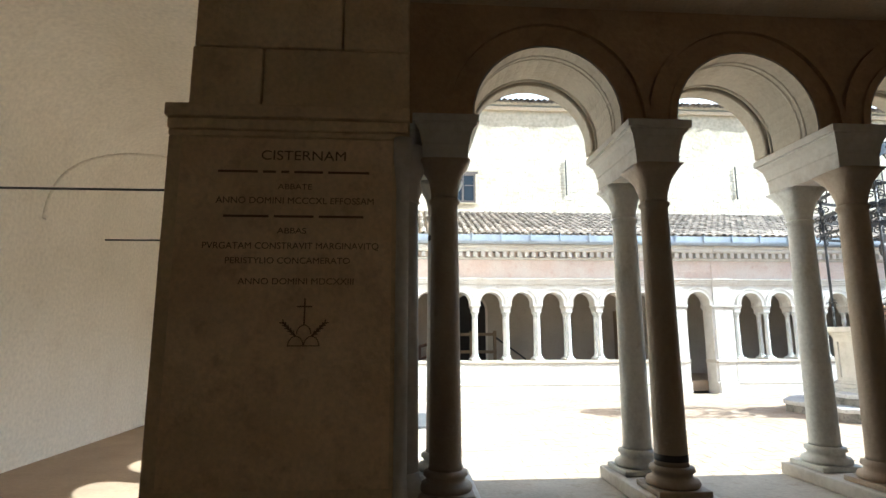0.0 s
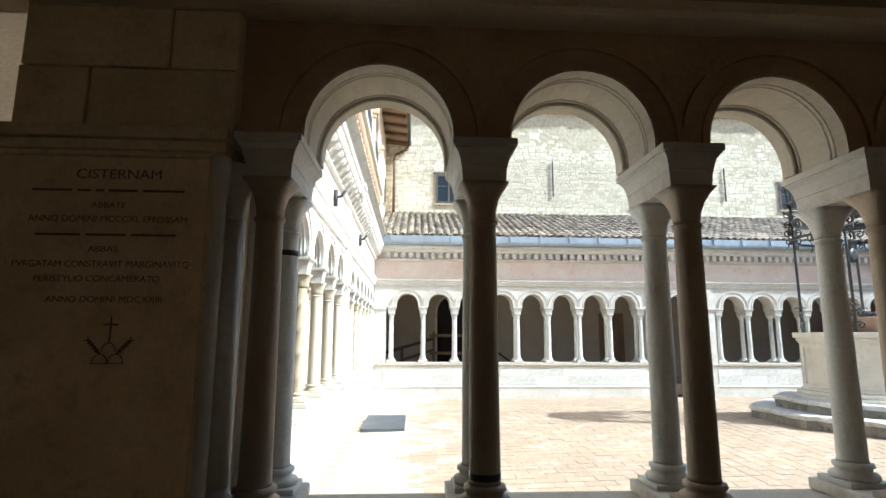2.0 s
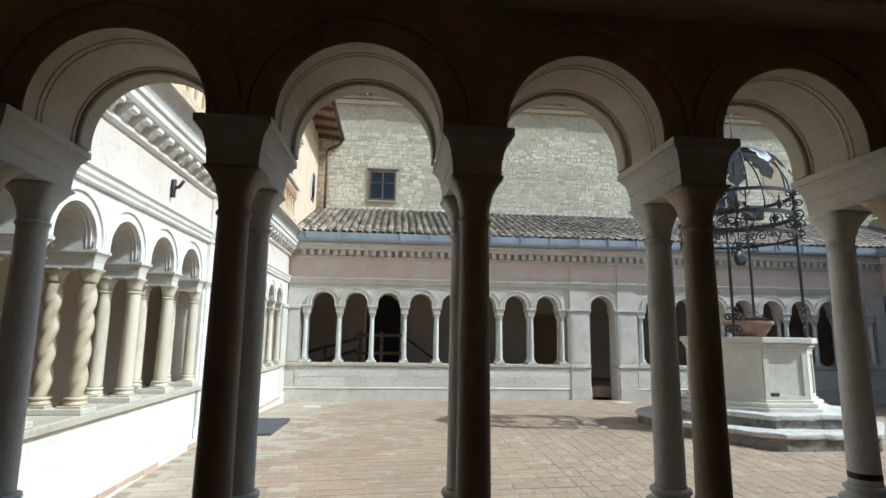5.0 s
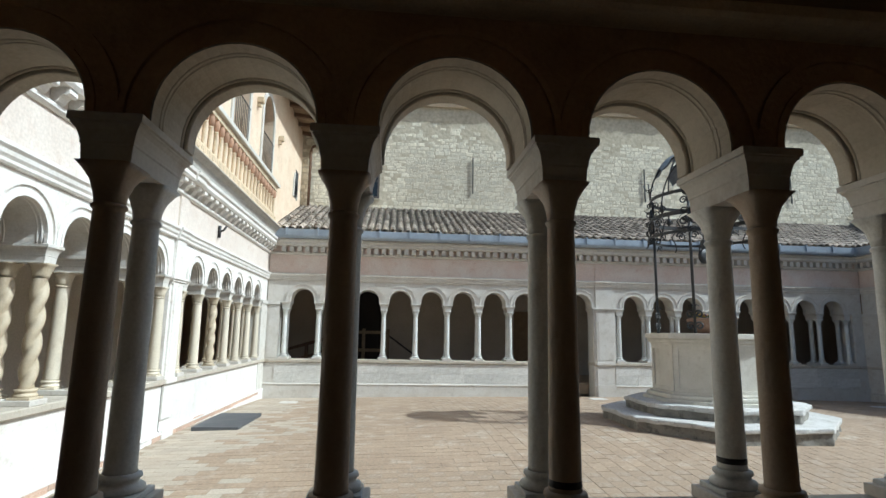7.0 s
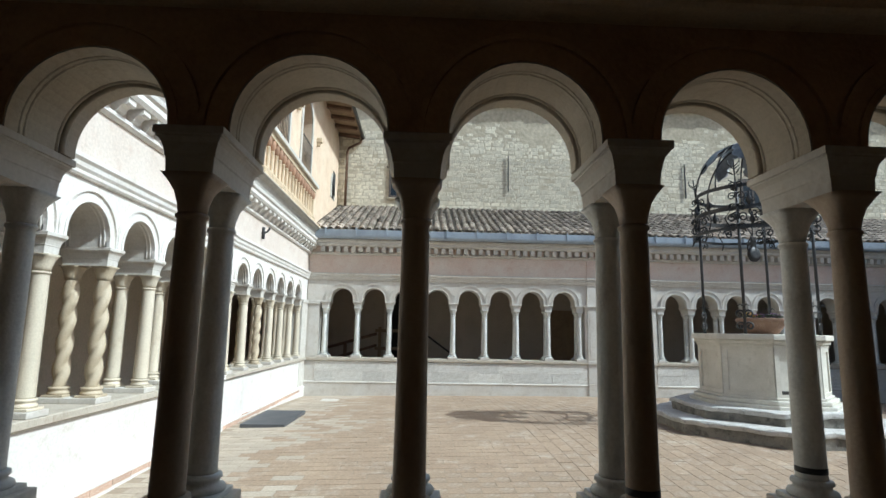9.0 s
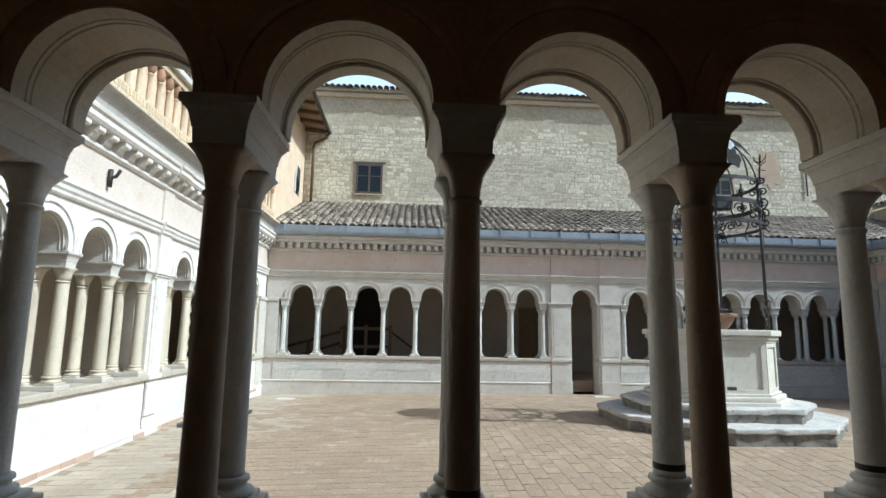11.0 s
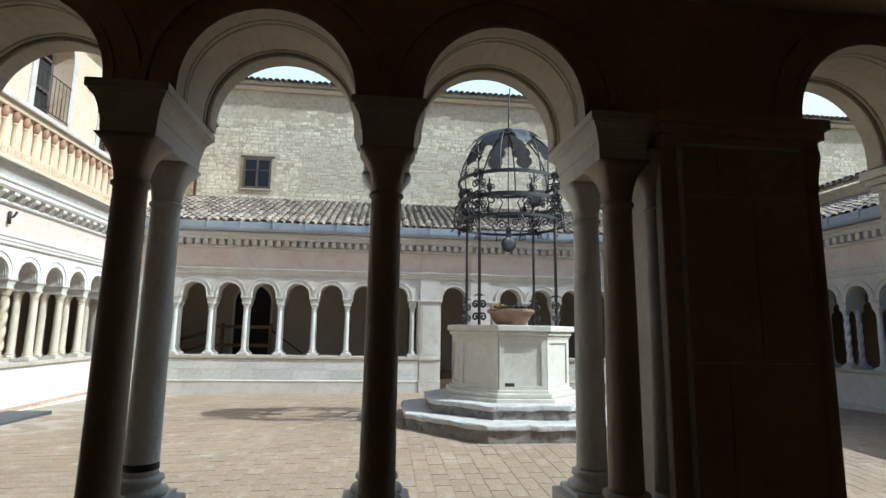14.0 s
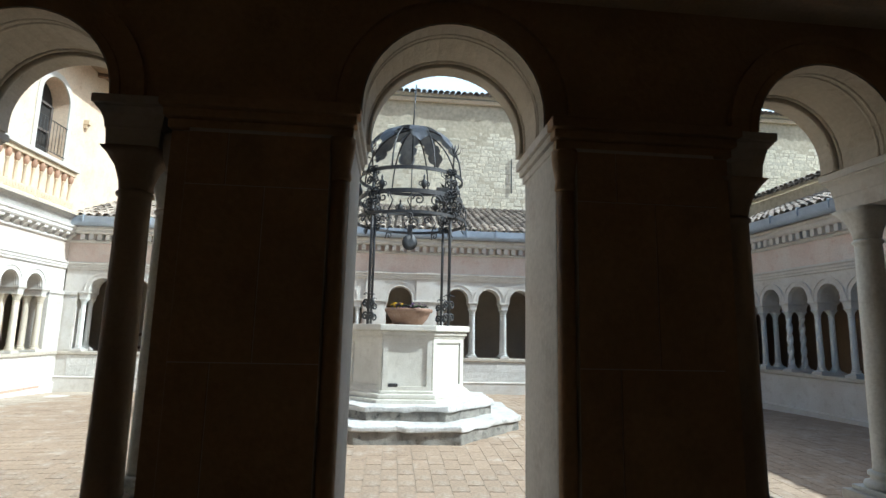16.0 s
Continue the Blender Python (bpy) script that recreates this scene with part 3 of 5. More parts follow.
def engaged(x, y):
    """A half-sunk round shaft with its capital beside a pier of the south arcade."""
    th = empty("engaged_column", pose(x, y, PAR))
    tagged(th, "pitted pale stone shaft engaged in the pier", "column", "engaged columns", "thing")
    h = CAP - PAR
    part("base", lathe(bmesh.new(), [(0.085, 0), (0.085, 0.06), (0.07, 0.10), (0.056, 0.15)], 20), M_STONE, th)
    part("shaft", lathe(bmesh.new(), [(0.056, 0.15), (0.05, h - 0.36)], 20), M_STONE, th)
    part("capital", lathe(bmesh.new(), [(0.05, h - 0.36), (0.058, h - 0.355), (0.052, h - 0.34), (0.06, h - 0.26), (0.085, h - 0.19), (0.085, h - 0.126)], 20), M_STONE, th)


for x in (-0.03, 7.50, 9.58):
    for q in (-0.16, 0.16):
        engaged(x, YS - T / 2 + q)

for x in (8.085, 8.935):
    th = empty("jamb_shaft", pose(x, YS - T - 0.004, FLOOR))
    tagged(th, "slim brown stone shaft at the doorway jamb", "column", "doorway jamb shafts", "thing")
    h = CAP - 0.122 - FLOOR
    part("base", lathe(bmesh.new(), [(0.05, 0), (0.05, 0.07), (0.042, 0.10), (0.034, 0.14)], 16), M_PIER_SHADED, th)
    part("shaft", lathe(bmesh.new(), [(0.034, 0.14), (0.033, h - 0.16)], 16), M_PIER_SHADED, th)
    part("capital", lathe(bmesh.new(), [(0.034, h - 0.16), (0.04, h - 0.15), (0.036, h - 0.12), (0.05, h - 0.03), (0.05, h)], 16), M_PIER_SHADED, th)

# ---- floors, gallery walls, vaults ----
def slab(name, x0, x1, y0, y1, z0, z1, mat, label, category):
    ob = part(name, box(bmesh.new(), x0, x1, y0, y1, z0, z1), mat)
    return tagged(ob, label, category, kind="structure")


OW, OE, OS, ON = -3.92, 20.92, YS - T - GAL, YN + T + GAL
slab("ground", -150, 170, -150, 170, -0.9, -0.7, M_EARTH, "bare earth under and round the cloister", "ground")
slab("floor_south", OW, OE, OS, YS - T - 0.05, FLOOR - 0.3, FLOOR, M_FLOOR, "worn brick gallery floor in shade", "floor")
slab("floor_north", OW, OE, YN + T + 0.05, ON, FLOOR - 0.3, FLOOR, M_FLOOR, "worn brick gallery floor in shade", "floor")
slab("floor_west", OW, XWF - T - 0.05, YS - T, YN + T, FLOOR - 0.3, FLOOR, M_FLOOR, "worn brick gallery floor in shade", "floor")
slab("floor_east", XEF + T + 0.05, OE, YS - T, YN + T, FLOOR - 0.3, FLOOR, M_FLOOR, "worn brick gallery floor in shade", "floor")
slab("outer_wall_south", OW - 0.4, OE + 0.4, OS - 0.4, OS, -0.7, 4.6, M_PLASTER_SHADED, "plastered gallery wall with shade painted into its brown", "wall")
# Added pale sheet, out of view, that bounces light onto the inscribed pier.
slab("outer_wall_south_west", OW, 3.0, OS + 0.002, OS + 0.03, FLOOR, 4.0, M_PLASTER, "cream plastered gallery wall", "wall")
slab("outer_wall_west", OW - 0.4, OW, OS, ON, -0.7, 4.6, M_PLASTER, "cream plastered gallery wall", "wall")
slab("outer_wall_east", OE, OE + 0.4, OS, ON, -0.7, 4.6, M_PLASTER_SHADED, "plastered gallery wall with shade painted into its brown", "wall")


def vault(name, x0, x1, m, z0, rise, mat=M_PLASTER):
    """A plastered barrel vault over one gallery; local y from 0 to GAL."""
    bm = bmesh.new()
    k = 16
    lines = []
    for t, up in ((0.0, 0.0), (0.08, 1.0)):
        lines.append([(GAL / 2 - (GAL / 2 + t) * math.cos(math.pi * i / k), z0 + (rise + t) * math.sin(math.pi * i / k)) for i in range(k + 1)])
    a, b = lines
    vs = [[bm.verts.new((x, y, z)) for y, z in ln] for ln in (a, b) for x in (x0, x1)]
    a0, a1, b0, b1 = vs
    for i in range(k):
        bm.faces.new((a0[i], a0[i + 1], a1[i + 1], a1[i]))
        bm.faces.new((b0[i], b1[i], b1[i + 1], b0[i + 1]))
        bm.faces.new((a0[i], b0[i], b0[i + 1], a0[i + 1]))
        bm.faces.new((a1[i], a1[i + 1], b1[i + 1], b1[i]))
    ob = part(name, bm, mat)
    ob.matrix_world = m
    return tagged(ob, "plastered barrel vault of the gallery", "ceiling", kind="structure")


# South and east vaults use the plaster with shade in its colour.
vault("ceiling_south", -0.6, L1 + 0.6, pose(XE, YS - T, 0, 0, 0, 180), 3.16, 0.7, M_PLASTER_SHADED)
vault("ceiling_north", -4, L1 + 4, pose(XW, YN + T, 0), 3.16, 1.1, M_PLASTER_HALFSHADE)
vault("ceiling_east", -0.4, L2 + 4, pose(XEF + T, YN, 0, 0, 0, -90), 3.3, 1.1, M_PLASTER_SHADED)
tagged(part("trim_south", run(bmesh.new(), [(YS - T - 0.06, 3.05), (YS - T - 0.08, 3.07), (YS - T - 0.08, 3.12), (YS - T - 0.03, 3.15), (YS - T + 0.092, 3.15), (YS - T + 0.092, 3.05)], OW, OE), M_TERRA),
       "reddish brown string course below the vault", "trim", kind="structure")

# ---- corner pier with the inscription ----
pier = part("corner_pier", box(bmesh.new(), -0.955, -0.035, YS - T - 0.04, YS + 0.33, -0.6, CAP - 0.125, 0.008), M_PIER_LIT)
tagged(pier, "brown sandstone corner pier carved with an inscription", "pier", kind="structure")
bm = bmesh.new()
for e, z0, z1 in ((0.004, CAP - 0.124, CAP - 0.10), (0.012, CAP - 0.098, CAP - 0.055), (0.03, CAP - 0.053, CAP)):
    box(bm, -0.955 - e * 0.4, -0.03 + e * 0.4, YS - T - 0.04 - e, YS + 0.34, z0, z1, 0.008)
part("pier_cornice", bm, M_PIER_LIT, pier)
for i, cut in enumerate((-0.62, -0.30, -0.55)):
    z0 = CAP + 0.002 + 0.275 * i
    for x0, x1, dy in ((-0.905 + 0.008 * (i % 2), cut - 0.003, 0.004 + 0.004 * (i % 2)), (cut + 0.003, -0.02, 0.002)):
        part("block", box(bmesh.new(), x0, x1, YS - T - dy, YS + 0.30, z0, z0 + 0.272, 0.01), M_PIER_LIT, pier)
part("pier_foot", box(bmesh.new(), -0.985, -0.02, YS - T - 0.075, YS + 0.34, -0.6, 1.0, 0.01), M_PIER_LIT, pier)
bm = bmesh.new()
for r, x, y in ((0.026, -0.045, YS - T - 0.03), (0.024, -0.028, YS - T + 0.08), (0.024, -0.028, YS - T + 0.2)):
    lathe(bm, [(r * 1.6, PAR), (r * 1.6, PAR + 0.05), (r * 1.2, PAR + 0.08), (r, PAR + 0.12), (r, CAP - 0.32), (r * 1.5, CAP - 0.20), (r * 1.5, CAP - 0.12)], 14, x, y)
part("jamb_shaft", bm, M_STONE, pier)

FACE = YS - T - 0.047
part("inscription_slab", box(bmesh.new(), -0.90, -0.085, YS - T - 0.046, YS - T - 0.035, 1.05, CAP - 0.135), M_SLAB, pier, "sandy stone slab with engraved capitals")


def writing(text, size, cx, z, width):
    """A line of engraved capitals on the pier, centred at cx and fitted to a width."""
    cu = bpy.data.curves.new("letters", 'FONT')
    cu.body, cu.size, cu.align_x, cu.extrude = text, size, 'CENTER', 0.0006
    ob = bpy.data.objects.new("letters", cu)
    me = bpy.data.meshes.new_from_object(ob)
    bpy.data.objects.remove(ob)
    xs = [v.co.x for v in me.vertices]
    k = width / (max(xs) - min(xs))
    me.transform(Matrix.Translation((cx, FACE, z)) @ pose(0, 0, 0, 90) @ Matrix.Diagonal((k, 1, 1, 1)))
    me.materials.append(M_INK)
    me.name = "letters"
    ob = new("letters", me)
    ob.parent = pier


def bars(cx, z, h, widths):
    """A line that stays unread: plain bars of its size."""
    total = sum(widths) + 0.02 * (len(widths) - 1)
    x = cx - total / 2
    bm = bmesh.new()
    for w in widths:
        box(bm, x, x + w, FACE - 0.001, FACE + 0.002, z, z + h)
        x += w + 0.02
    part("letters", bm, M_INK, pier)


for text, size, cx, z, width in (("CISTERNAM", 0.055, -0.43, 2.27, 0.325), ("ABBATE", 0.032, -0.46, 2.152, 0.13),
                                 ("ANNO DOMINI MCCCXL EFFOSSAM", 0.036, -0.455, 2.095, 0.60), ("ABBAS", 0.032, -0.465, 1.978, 0.11),
                                 ("PVRGATAM CONSTRAVIT MARGINAVITQ", 0.036, -0.465, 1.918, 0.66), ("PERISTYLIO CONCAMERATO", 0.034, -0.475, 1.862, 0.465),
                                 ("ANNO DOMINI MDCXXIII", 0.034, -0.44, 1.783, 0.43)):
    writing(text, size, cx, z, width)
bars(-0.465, 2.217, 0.009, (0.15, 0.05, 0.03, 0.11, 0.16))
bars(-0.46, 2.040, 0.009, (0.17, 0.15, 0.17))
# engraved emblem: three small mounts, two palm branches and a cross
bm = bmesh.new()
ex, ez = -0.405, 1.555
for cx, cz, r in ((-0.029, 0, 0.028), (0.029, 0, 0.028), (0, 0.044, 0.026)):
    tube(bm, [(ex + cx + r * math.cos(a), FACE, ez + cz + r * 1.25 * math.sin(a)) for a in [math.pi * i / 10 for i in range(11)]], 0.0021, 6)
tube(bm, [(ex - 0.06, FACE, ez), (ex + 0.06, FACE, ez)], 0.0021, 6)
tube(bm, [(ex, FACE, ez + 0.075), (ex, FACE, ez + 0.175)], 0.003, 6)
tube(bm, [(ex - 0.028, FACE, ez + 0.145), (ex + 0.028, FACE, ez + 0.145)], 0.003, 6)
for s in (-1, 1):
    tube(bm, [(ex + s * 0.03, FACE, ez + 0.035), (ex + s * 0.08, FACE, ez + 0.088)], 0.004, 6)
    for i in range(5):
        x, z = ex + s * (0.035 + 0.01 * i), ez + 0.04 + 0.0105 * i
        tube(bm, [(x, FACE, z), (x + s * 0.004, FACE, z + 0.016)], 0.0022, 5)
        tube(bm, [(x, FACE, z), (x + s * 0.016, FACE, z + 0.004)], 0.0022, 5)
part("emblem", bm, M_INK, pier, "engraved cross over three mounts")

# tie rods and the wall rib in the west gallery
for y, z, x1 in ((7.1, 2.84, -0.82), (5.1, 2.97, -0.82)):
    tagged(part("tie_rod", tube(bmesh.new(), [(OW - 0.02, y, z), (x1, y, z)], 0.012, 8), M_IRON), "thin dark iron tie rod across the gallery", "tie rod", "tie rods", "thing")
bm = bmesh.new()
pts = []
for i in range(25):
    a = math.pi * 0.5 * i / 24
    z = 2.85 + 1.5 * math.sin(a)
    pts.append((OW - 0.004 + 1.05 * (1 - math.cos(math.asin(max(0.0, z - 3.4) / 1.05))), 9.3 - 3.4 * math.cos(a), z))
tube(bm, pts, 0.028, 8)
tagged(part("wall_rib", bm, M_PLASTER), "faint plaster rib of the vault on the wall", "trim", kind="structure")

# ---- upper north wall ----
YU = 19.02
wall_upper = part("upper_wall_north", box(bmesh.new(), -0.35, 36, YU, YU + 0.6, -0.7, 10.25), M_MORTAR)
tagged(wall_upper, "tall rubble wall of pale squared stones", "wall", kind="structure")
part("lining", box(bmesh.new(), -4, OE, YU - 0.02, YU - 0.001, FLOOR, 4.3), M_PLASTER_HALFSHADE, wall_upper, "plastered gallery side of the wall")


def window(x0, x1, z0, z1):
    w = empty("window_1" if x0 < 5 else "window_2", pose((x0 + x1) / 2, YU, z0))
    tagged(w, "small square window with a dark wooden frame", "window", kind="structure")
    a, h = (x1 - x0) / 2, z1 - z0
    bm = bmesh.new()
    for q in ((-a, -a + 0.07, 0, h), (a - 0.07, a, 0, h), (-a + 0.07, a - 0.07, 0, 0.07), (-a + 0.07, a - 0.07, h - 0.07, h), (-0.035, 0.035, 0.07, h - 0.07)):
        box(bm, q[0], q[1], -0.045, -0.028, q[2], q[3])
    for q in (-1, 1):
        c = q * (a / 2 + 0.005)
        box(bm, c - a / 2 + 0.075, c + a / 2 - 0.075, -0.04, -0.03, h * 0.58, h * 0.58 + 0.03)
    part("window_frame", bm, M_FRAME, w)
    for q in (-1, 1):
        c = q * (a / 2)
        part("pane", box(bmesh.new(), c - a / 2 + 0.03, c + a / 2 - 0.03, -0.027, -0.022, 0.05, h - 0.05), M_GLASS, w)
    part("window_sill", box(bmesh.new(), -a - 0.06, a + 0.06, -0.06, -0.02, -0.06, -0.01, 0.01), M_MORTAR, w)
    part("lintel", box(bmesh.new(), -a - 0.10, a + 0.10, -0.035, -0.024, h + 0.002, h + 0.09), M_FRAME, w, "weathered wooden lintel")


window(1.52, 2.47, 6.46, 7.55)
window(14.61, 15.5, 6.45, 7.45)
for x, z0, z1 in ((5.88, 6.78, 8.15), (12.49, 6.72, 8.02), (18.46, 6.9, 8.16)):
    tagged(part("wall_anchor", box(bmesh.new(), x - 0.022, x + 0.022, YU - 0.07, YU - 0.03, z0, z1, 0.008), M_IRON),
           "long iron tie anchor fixed upright on the wall", "wall anchor", "wall anchors", "thing")
# rough plaster over a filled hole
random.seed(12)
bm = bmesh.new()
front, back = [], []
for k in range(22):
    a = 2 * math.pi * k / 22
    q = 0.95 + 0.45 * noise.noise((2.6 * math.cos(a), 2.6 * math.sin(a), 4.3)) + random.uniform(-0.06, 0.06)
    front.append(bm.verts.new((17.07 + 0.40 * q * math.cos(a), YU - 0.014, 7.92 + 0.74 * q * math.sin(a))))
    back.append(bm.verts.new((17.07 + 0.43 * q * math.cos(a), YU + 0.01, 7.92 + 0.77 * q * math.sin(a))))
bm.faces.new(front)
for k in range(22):
    bm.faces.new((front[k], front[(k + 1) % 22], back[(k + 1) % 22], back[k]))
part("plaster_patch", bm, M_PATCH, wall_upper, "brownish plaster patch over a filled hole")
# stones of the upper wall: those nearest are parts, the others one mesh
random.seed(3)
HOLES = ((1.44, 2.55, 6.36, 7.71), (14.53, 15.58, 6.35, 7.61), (16.80, 17.35, 7.3, 8.5))
stone_mes = []
for k in range(16):
    unit = bmesh.new()
    ju = [random.uniform(-0.07, 0.07) for i in range(8)]
    jz = [random.uniform(-0.15, 0.15) for i in range(8)]
    corner = ((-0.5, 0), (0.5, 0), (0.5, 1), (-0.5, 1))
    vs = [unit.verts.new((q[0] + ju[i], 0, q[1] + jz[i])) for i, q in enumerate(corner)]
    vs += [unit.verts.new((0.93 * q[0] + 0.7 * ju[i], -1, 0.5 + 0.88 * (q[1] - 0.5) + 0.8 * jz[i])) for i, q in enumerate(corner)]
    for q in ((4, 5, 6, 7), (0, 1, 5, 4), (1, 2, 6, 5), (2, 3, 7, 6), (3, 0, 4, 7)):
        unit.faces.new([vs[i] for i in q])
    me = bpy.data.meshes.new("stone")
    unit.to_mesh(me)
    unit.free()
    me.materials.append(M_RUBBLE)
    stone_mes.append(me)
rest_v, rest_f = [], []
SVS = [[v.co.copy() for v in me.vertices] for me in stone_mes]
SF = [tuple(p.vertices) for p in stone_mes[0].polygons]


def lay_stone(x, z, w, h, d, as_part):
    if as_part:
        ob = new("stone", random.choice(stone_mes))
        ob.parent = wall_upper
        ob.matrix_basis = Matrix.Translation((x, YU, z)) @ Matrix.Diagonal((w, d, h, 1))
    else:
        base = len(rest_v)
        for v in random.choice(SVS):
            rest_v.append((x + v.x * w, YU + v.y * d, z + v.z * h))
        for f in SF:
            rest_f.append(tuple(base + i for i in f))


z, laid = 5.75, 0
while z < 10.05:
    h = random.uniform(0.09, 0.165)
    x = -0.3 + random.uniform(-0.2, 0.1)
    while x < 30:
        w = random.uniform(0.12, 0.34) if random.random() < 0.88 else random.uniform(0.34, 0.55)
        cx = x + w / 2
        worn = 8.85 + 0.6 * noise.noise((cx * 0.5, z * 0.9, 0.0)) - z
        chance = 0.93 if worn > 0.3 else max(0.0, 0.45 + 1.4 * worn)
        if z < 9.6 and not any(a - w / 2 < cx < b + w / 2 and c - h < z < d for a, b, c, d in HOLES) and random.random() < chance:
            hh = h * random.uniform(0.72, 0.98)
            near = 3.4 < cx < 9.4 and 6.3 < z < 8.4 and laid < 300
            laid += near
            lay_stone(cx, z + random.uniform(-0.015, 0.015), w - random.uniform(0.008, 0.06), hh, random.uniform(0.001, 0.006) if random.random() < 0.93 else random.uniform(0.007, 0.013), near)
        x += w
    z += h
me = bpy.data.meshes.new("stones")
me.from_pydata(rest_v, [], rest_f)
me.materials.append(M_RUBBLE)
ob = new("stones", me)
ob.parent = wall_upper
tagged(ob, "pale squared rubble stones in rough courses", kind="stuff")


# ---- clay tile roofs ----
def tile_mesh(name, length=0.46, r=0.095, cover=True):
    """One tapered half-round clay tile, lying along y, its lower end at y = 0."""
    k = 6
    v, f = [], []
    for rr, t in ((r, 0.0), (r * 0.8, length)):
        for th in (0.0, 0.014):
            for i in range(k + 1):
                a = math.pi * i / k
                s = 1 if cover else -1
                v.append(((rr - th) * math.cos(a), t, s * (rr - th) * math.sin(a) * 0.8))
    n = k + 1
    for i in range(k):
        f.append((i, i + 1, 2 * n + i + 1, 2 * n + i))
        f.append((n + i, 3 * n + i, 3 * n + i + 1, n + i + 1))
        f.append((i, n + i, n + i + 1, i + 1))
    me = bpy.data.meshes.new(name)
    me.from_pydata(v, [], f)
    me.materials.append(M_TILE)
    return me


COVER = tile_mesh("roof_tile")
CHANNEL = tile_mesh("channel_tile", cover=False)


def tiled_roof(name, m, width, run_len, slope, parts_rows, label):
    """A lean-to of clay tiles; local x along the eave, y up the slope, z out of it."""
    deck = part(name, box(bmesh.new(), 0, width, 0.02, run_len, -0.16, -0.05), M_MORTAR)
    deck.matrix_world = m @ pose(0, 0, 0, math.degrees(math.atan(slope)))
    tagged(deck, label, "roof", kind="structure")
    v, f = [], []
    pitch, step = 0.215, 0.36
    made = 0
    for row in range(int(run_len / step) + 1):
        for col in range(int(width / pitch)):
            for me, dx, dz in ((COVER, 0.0, 0.0), (CHANNEL, pitch / 2, -0.02)):
                x = pitch / 2 + col * pitch + dx + random.uniform(-0.012, 0.012)
                y = row * step + random.uniform(-0.03, 0.03) - 0.06
                zz = dz + random.uniform(-0.004, 0.012)
                tilt = 2.2 + random.uniform(-0.8, 0.8)
                q = pose(x, y, zz, -tilt, random.uniform(-3, 3), random.uniform(-2.5, 2.5))
                if row < parts_rows and me is COVER and made < 300:
                    ob = new("tile", me)
                    ob.parent = deck
                    ob.matrix_basis = q
                    made += 1
                else:
                    base = len(v)
                    v += [tuple(q @ u.co) for u in me.vertices]
                    f += [tuple(base + i for i in p.vertices) for p in me.polygons]
    me = bpy.data.meshes.new("tiles")
    me.from_pydata(v, [], f)
    me.materials.append(M_TILE)
    ob = new("tiles", me)
    ob.parent = deck
    tagged(ob, "rows of weathered clay tiles", kind="stuff")
    return deck


random.seed(5)
SLOPE = 0.385
R_LEN = (YU - YN + 0.28) * math.sqrt(1 + SLOPE ** 2)
tiled_roof("roof_north", pose(-0.32, YN - 0.27, 4.50), XE + 4.2, R_LEN, SLOPE, 3, "lean-to roof of mottled old clay tiles")
tiled_roof("roof_east", pose(XEF - 0.27, YN + 0.3, 4.50, 0, 0, -90), L2 + 3, 4.0, SLOPE, 0, "lean-to roof of old clay tiles in shade")
slab("upper_wall_east", OE + 0.1, OE + 0.5, -4, YU, -0.7, 6.4, M_MORTAR, "plastered upper wall above the lean-to", "wall")
tiled_roof("upper_roof_east", pose(OE - 0.15, YN + 3.6, 6.55, 0, 0, -90), L2 + 8, 1.5, 0.33, 0, "upper roof edge of old clay tiles")
deck = part("roof_south", run(bmesh.new(), [(YS - 0.05, 3.33), (YS - 0.05, 3.42), (OS - 0.4, 4.75), (OS - 0.4, 4.62)], OW, OE), M_TILE)
tagged(deck, "plain lean-to roof over the gallery", "roof", kind="structure")
deck = part("ceiling_west", box(bmesh.new(), OW - 0.4, XWF - T + 0.1, OS, YU - 0.03, 4.46, 4.6), M_PLASTER)
tagged(deck, "plastered ceiling slab over the west gallery", "ceiling", kind="structure")
bm = bmesh.new()
lines = []
for i in range(15):
    a = math.pi * 0.5 * i / 14
    lines.append([bm.verts.new((OW + 1.05 * (1 - math.cos(a)), y, 3.4 + 1.054 * math.sin(a))) for y in (OS + 0.04, YU - 0.05)])
back = [bm.verts.new((x, y, z)) for x, z in ((OW + 1.05, 4.456), (OW + 0.001, 4.456), (OW + 0.001, 3.4)) for y in (OS + 0.04, YU - 0.05)]
for p, q in zip(lines, lines[1:]):
    bm.faces.new((p[0], q[0], q[1], p[1])).smooth = True
bm.faces.new((back[0], back[2], back[3], back[1]))
bm.faces.new((back[2], back[4], back[5], back[3]))
tagged(part("ceiling_cove", bm, M_PLASTER), "plastered vault haunch of the west gallery", "ceiling", kind="structure")
random.seed(8)
tiled_roof("upper_roof_north", pose(-0.4, YU - 0.24, 10.39), 34, 2.0, 0.33, 0, "upper roof edge of old clay tiles")
slab("eave_north", -0.3, 34, YU - 0.12, YU - 0.03, 10.06, 10.2, M_TERRA, "brick eaves course under the tiles", "trim")


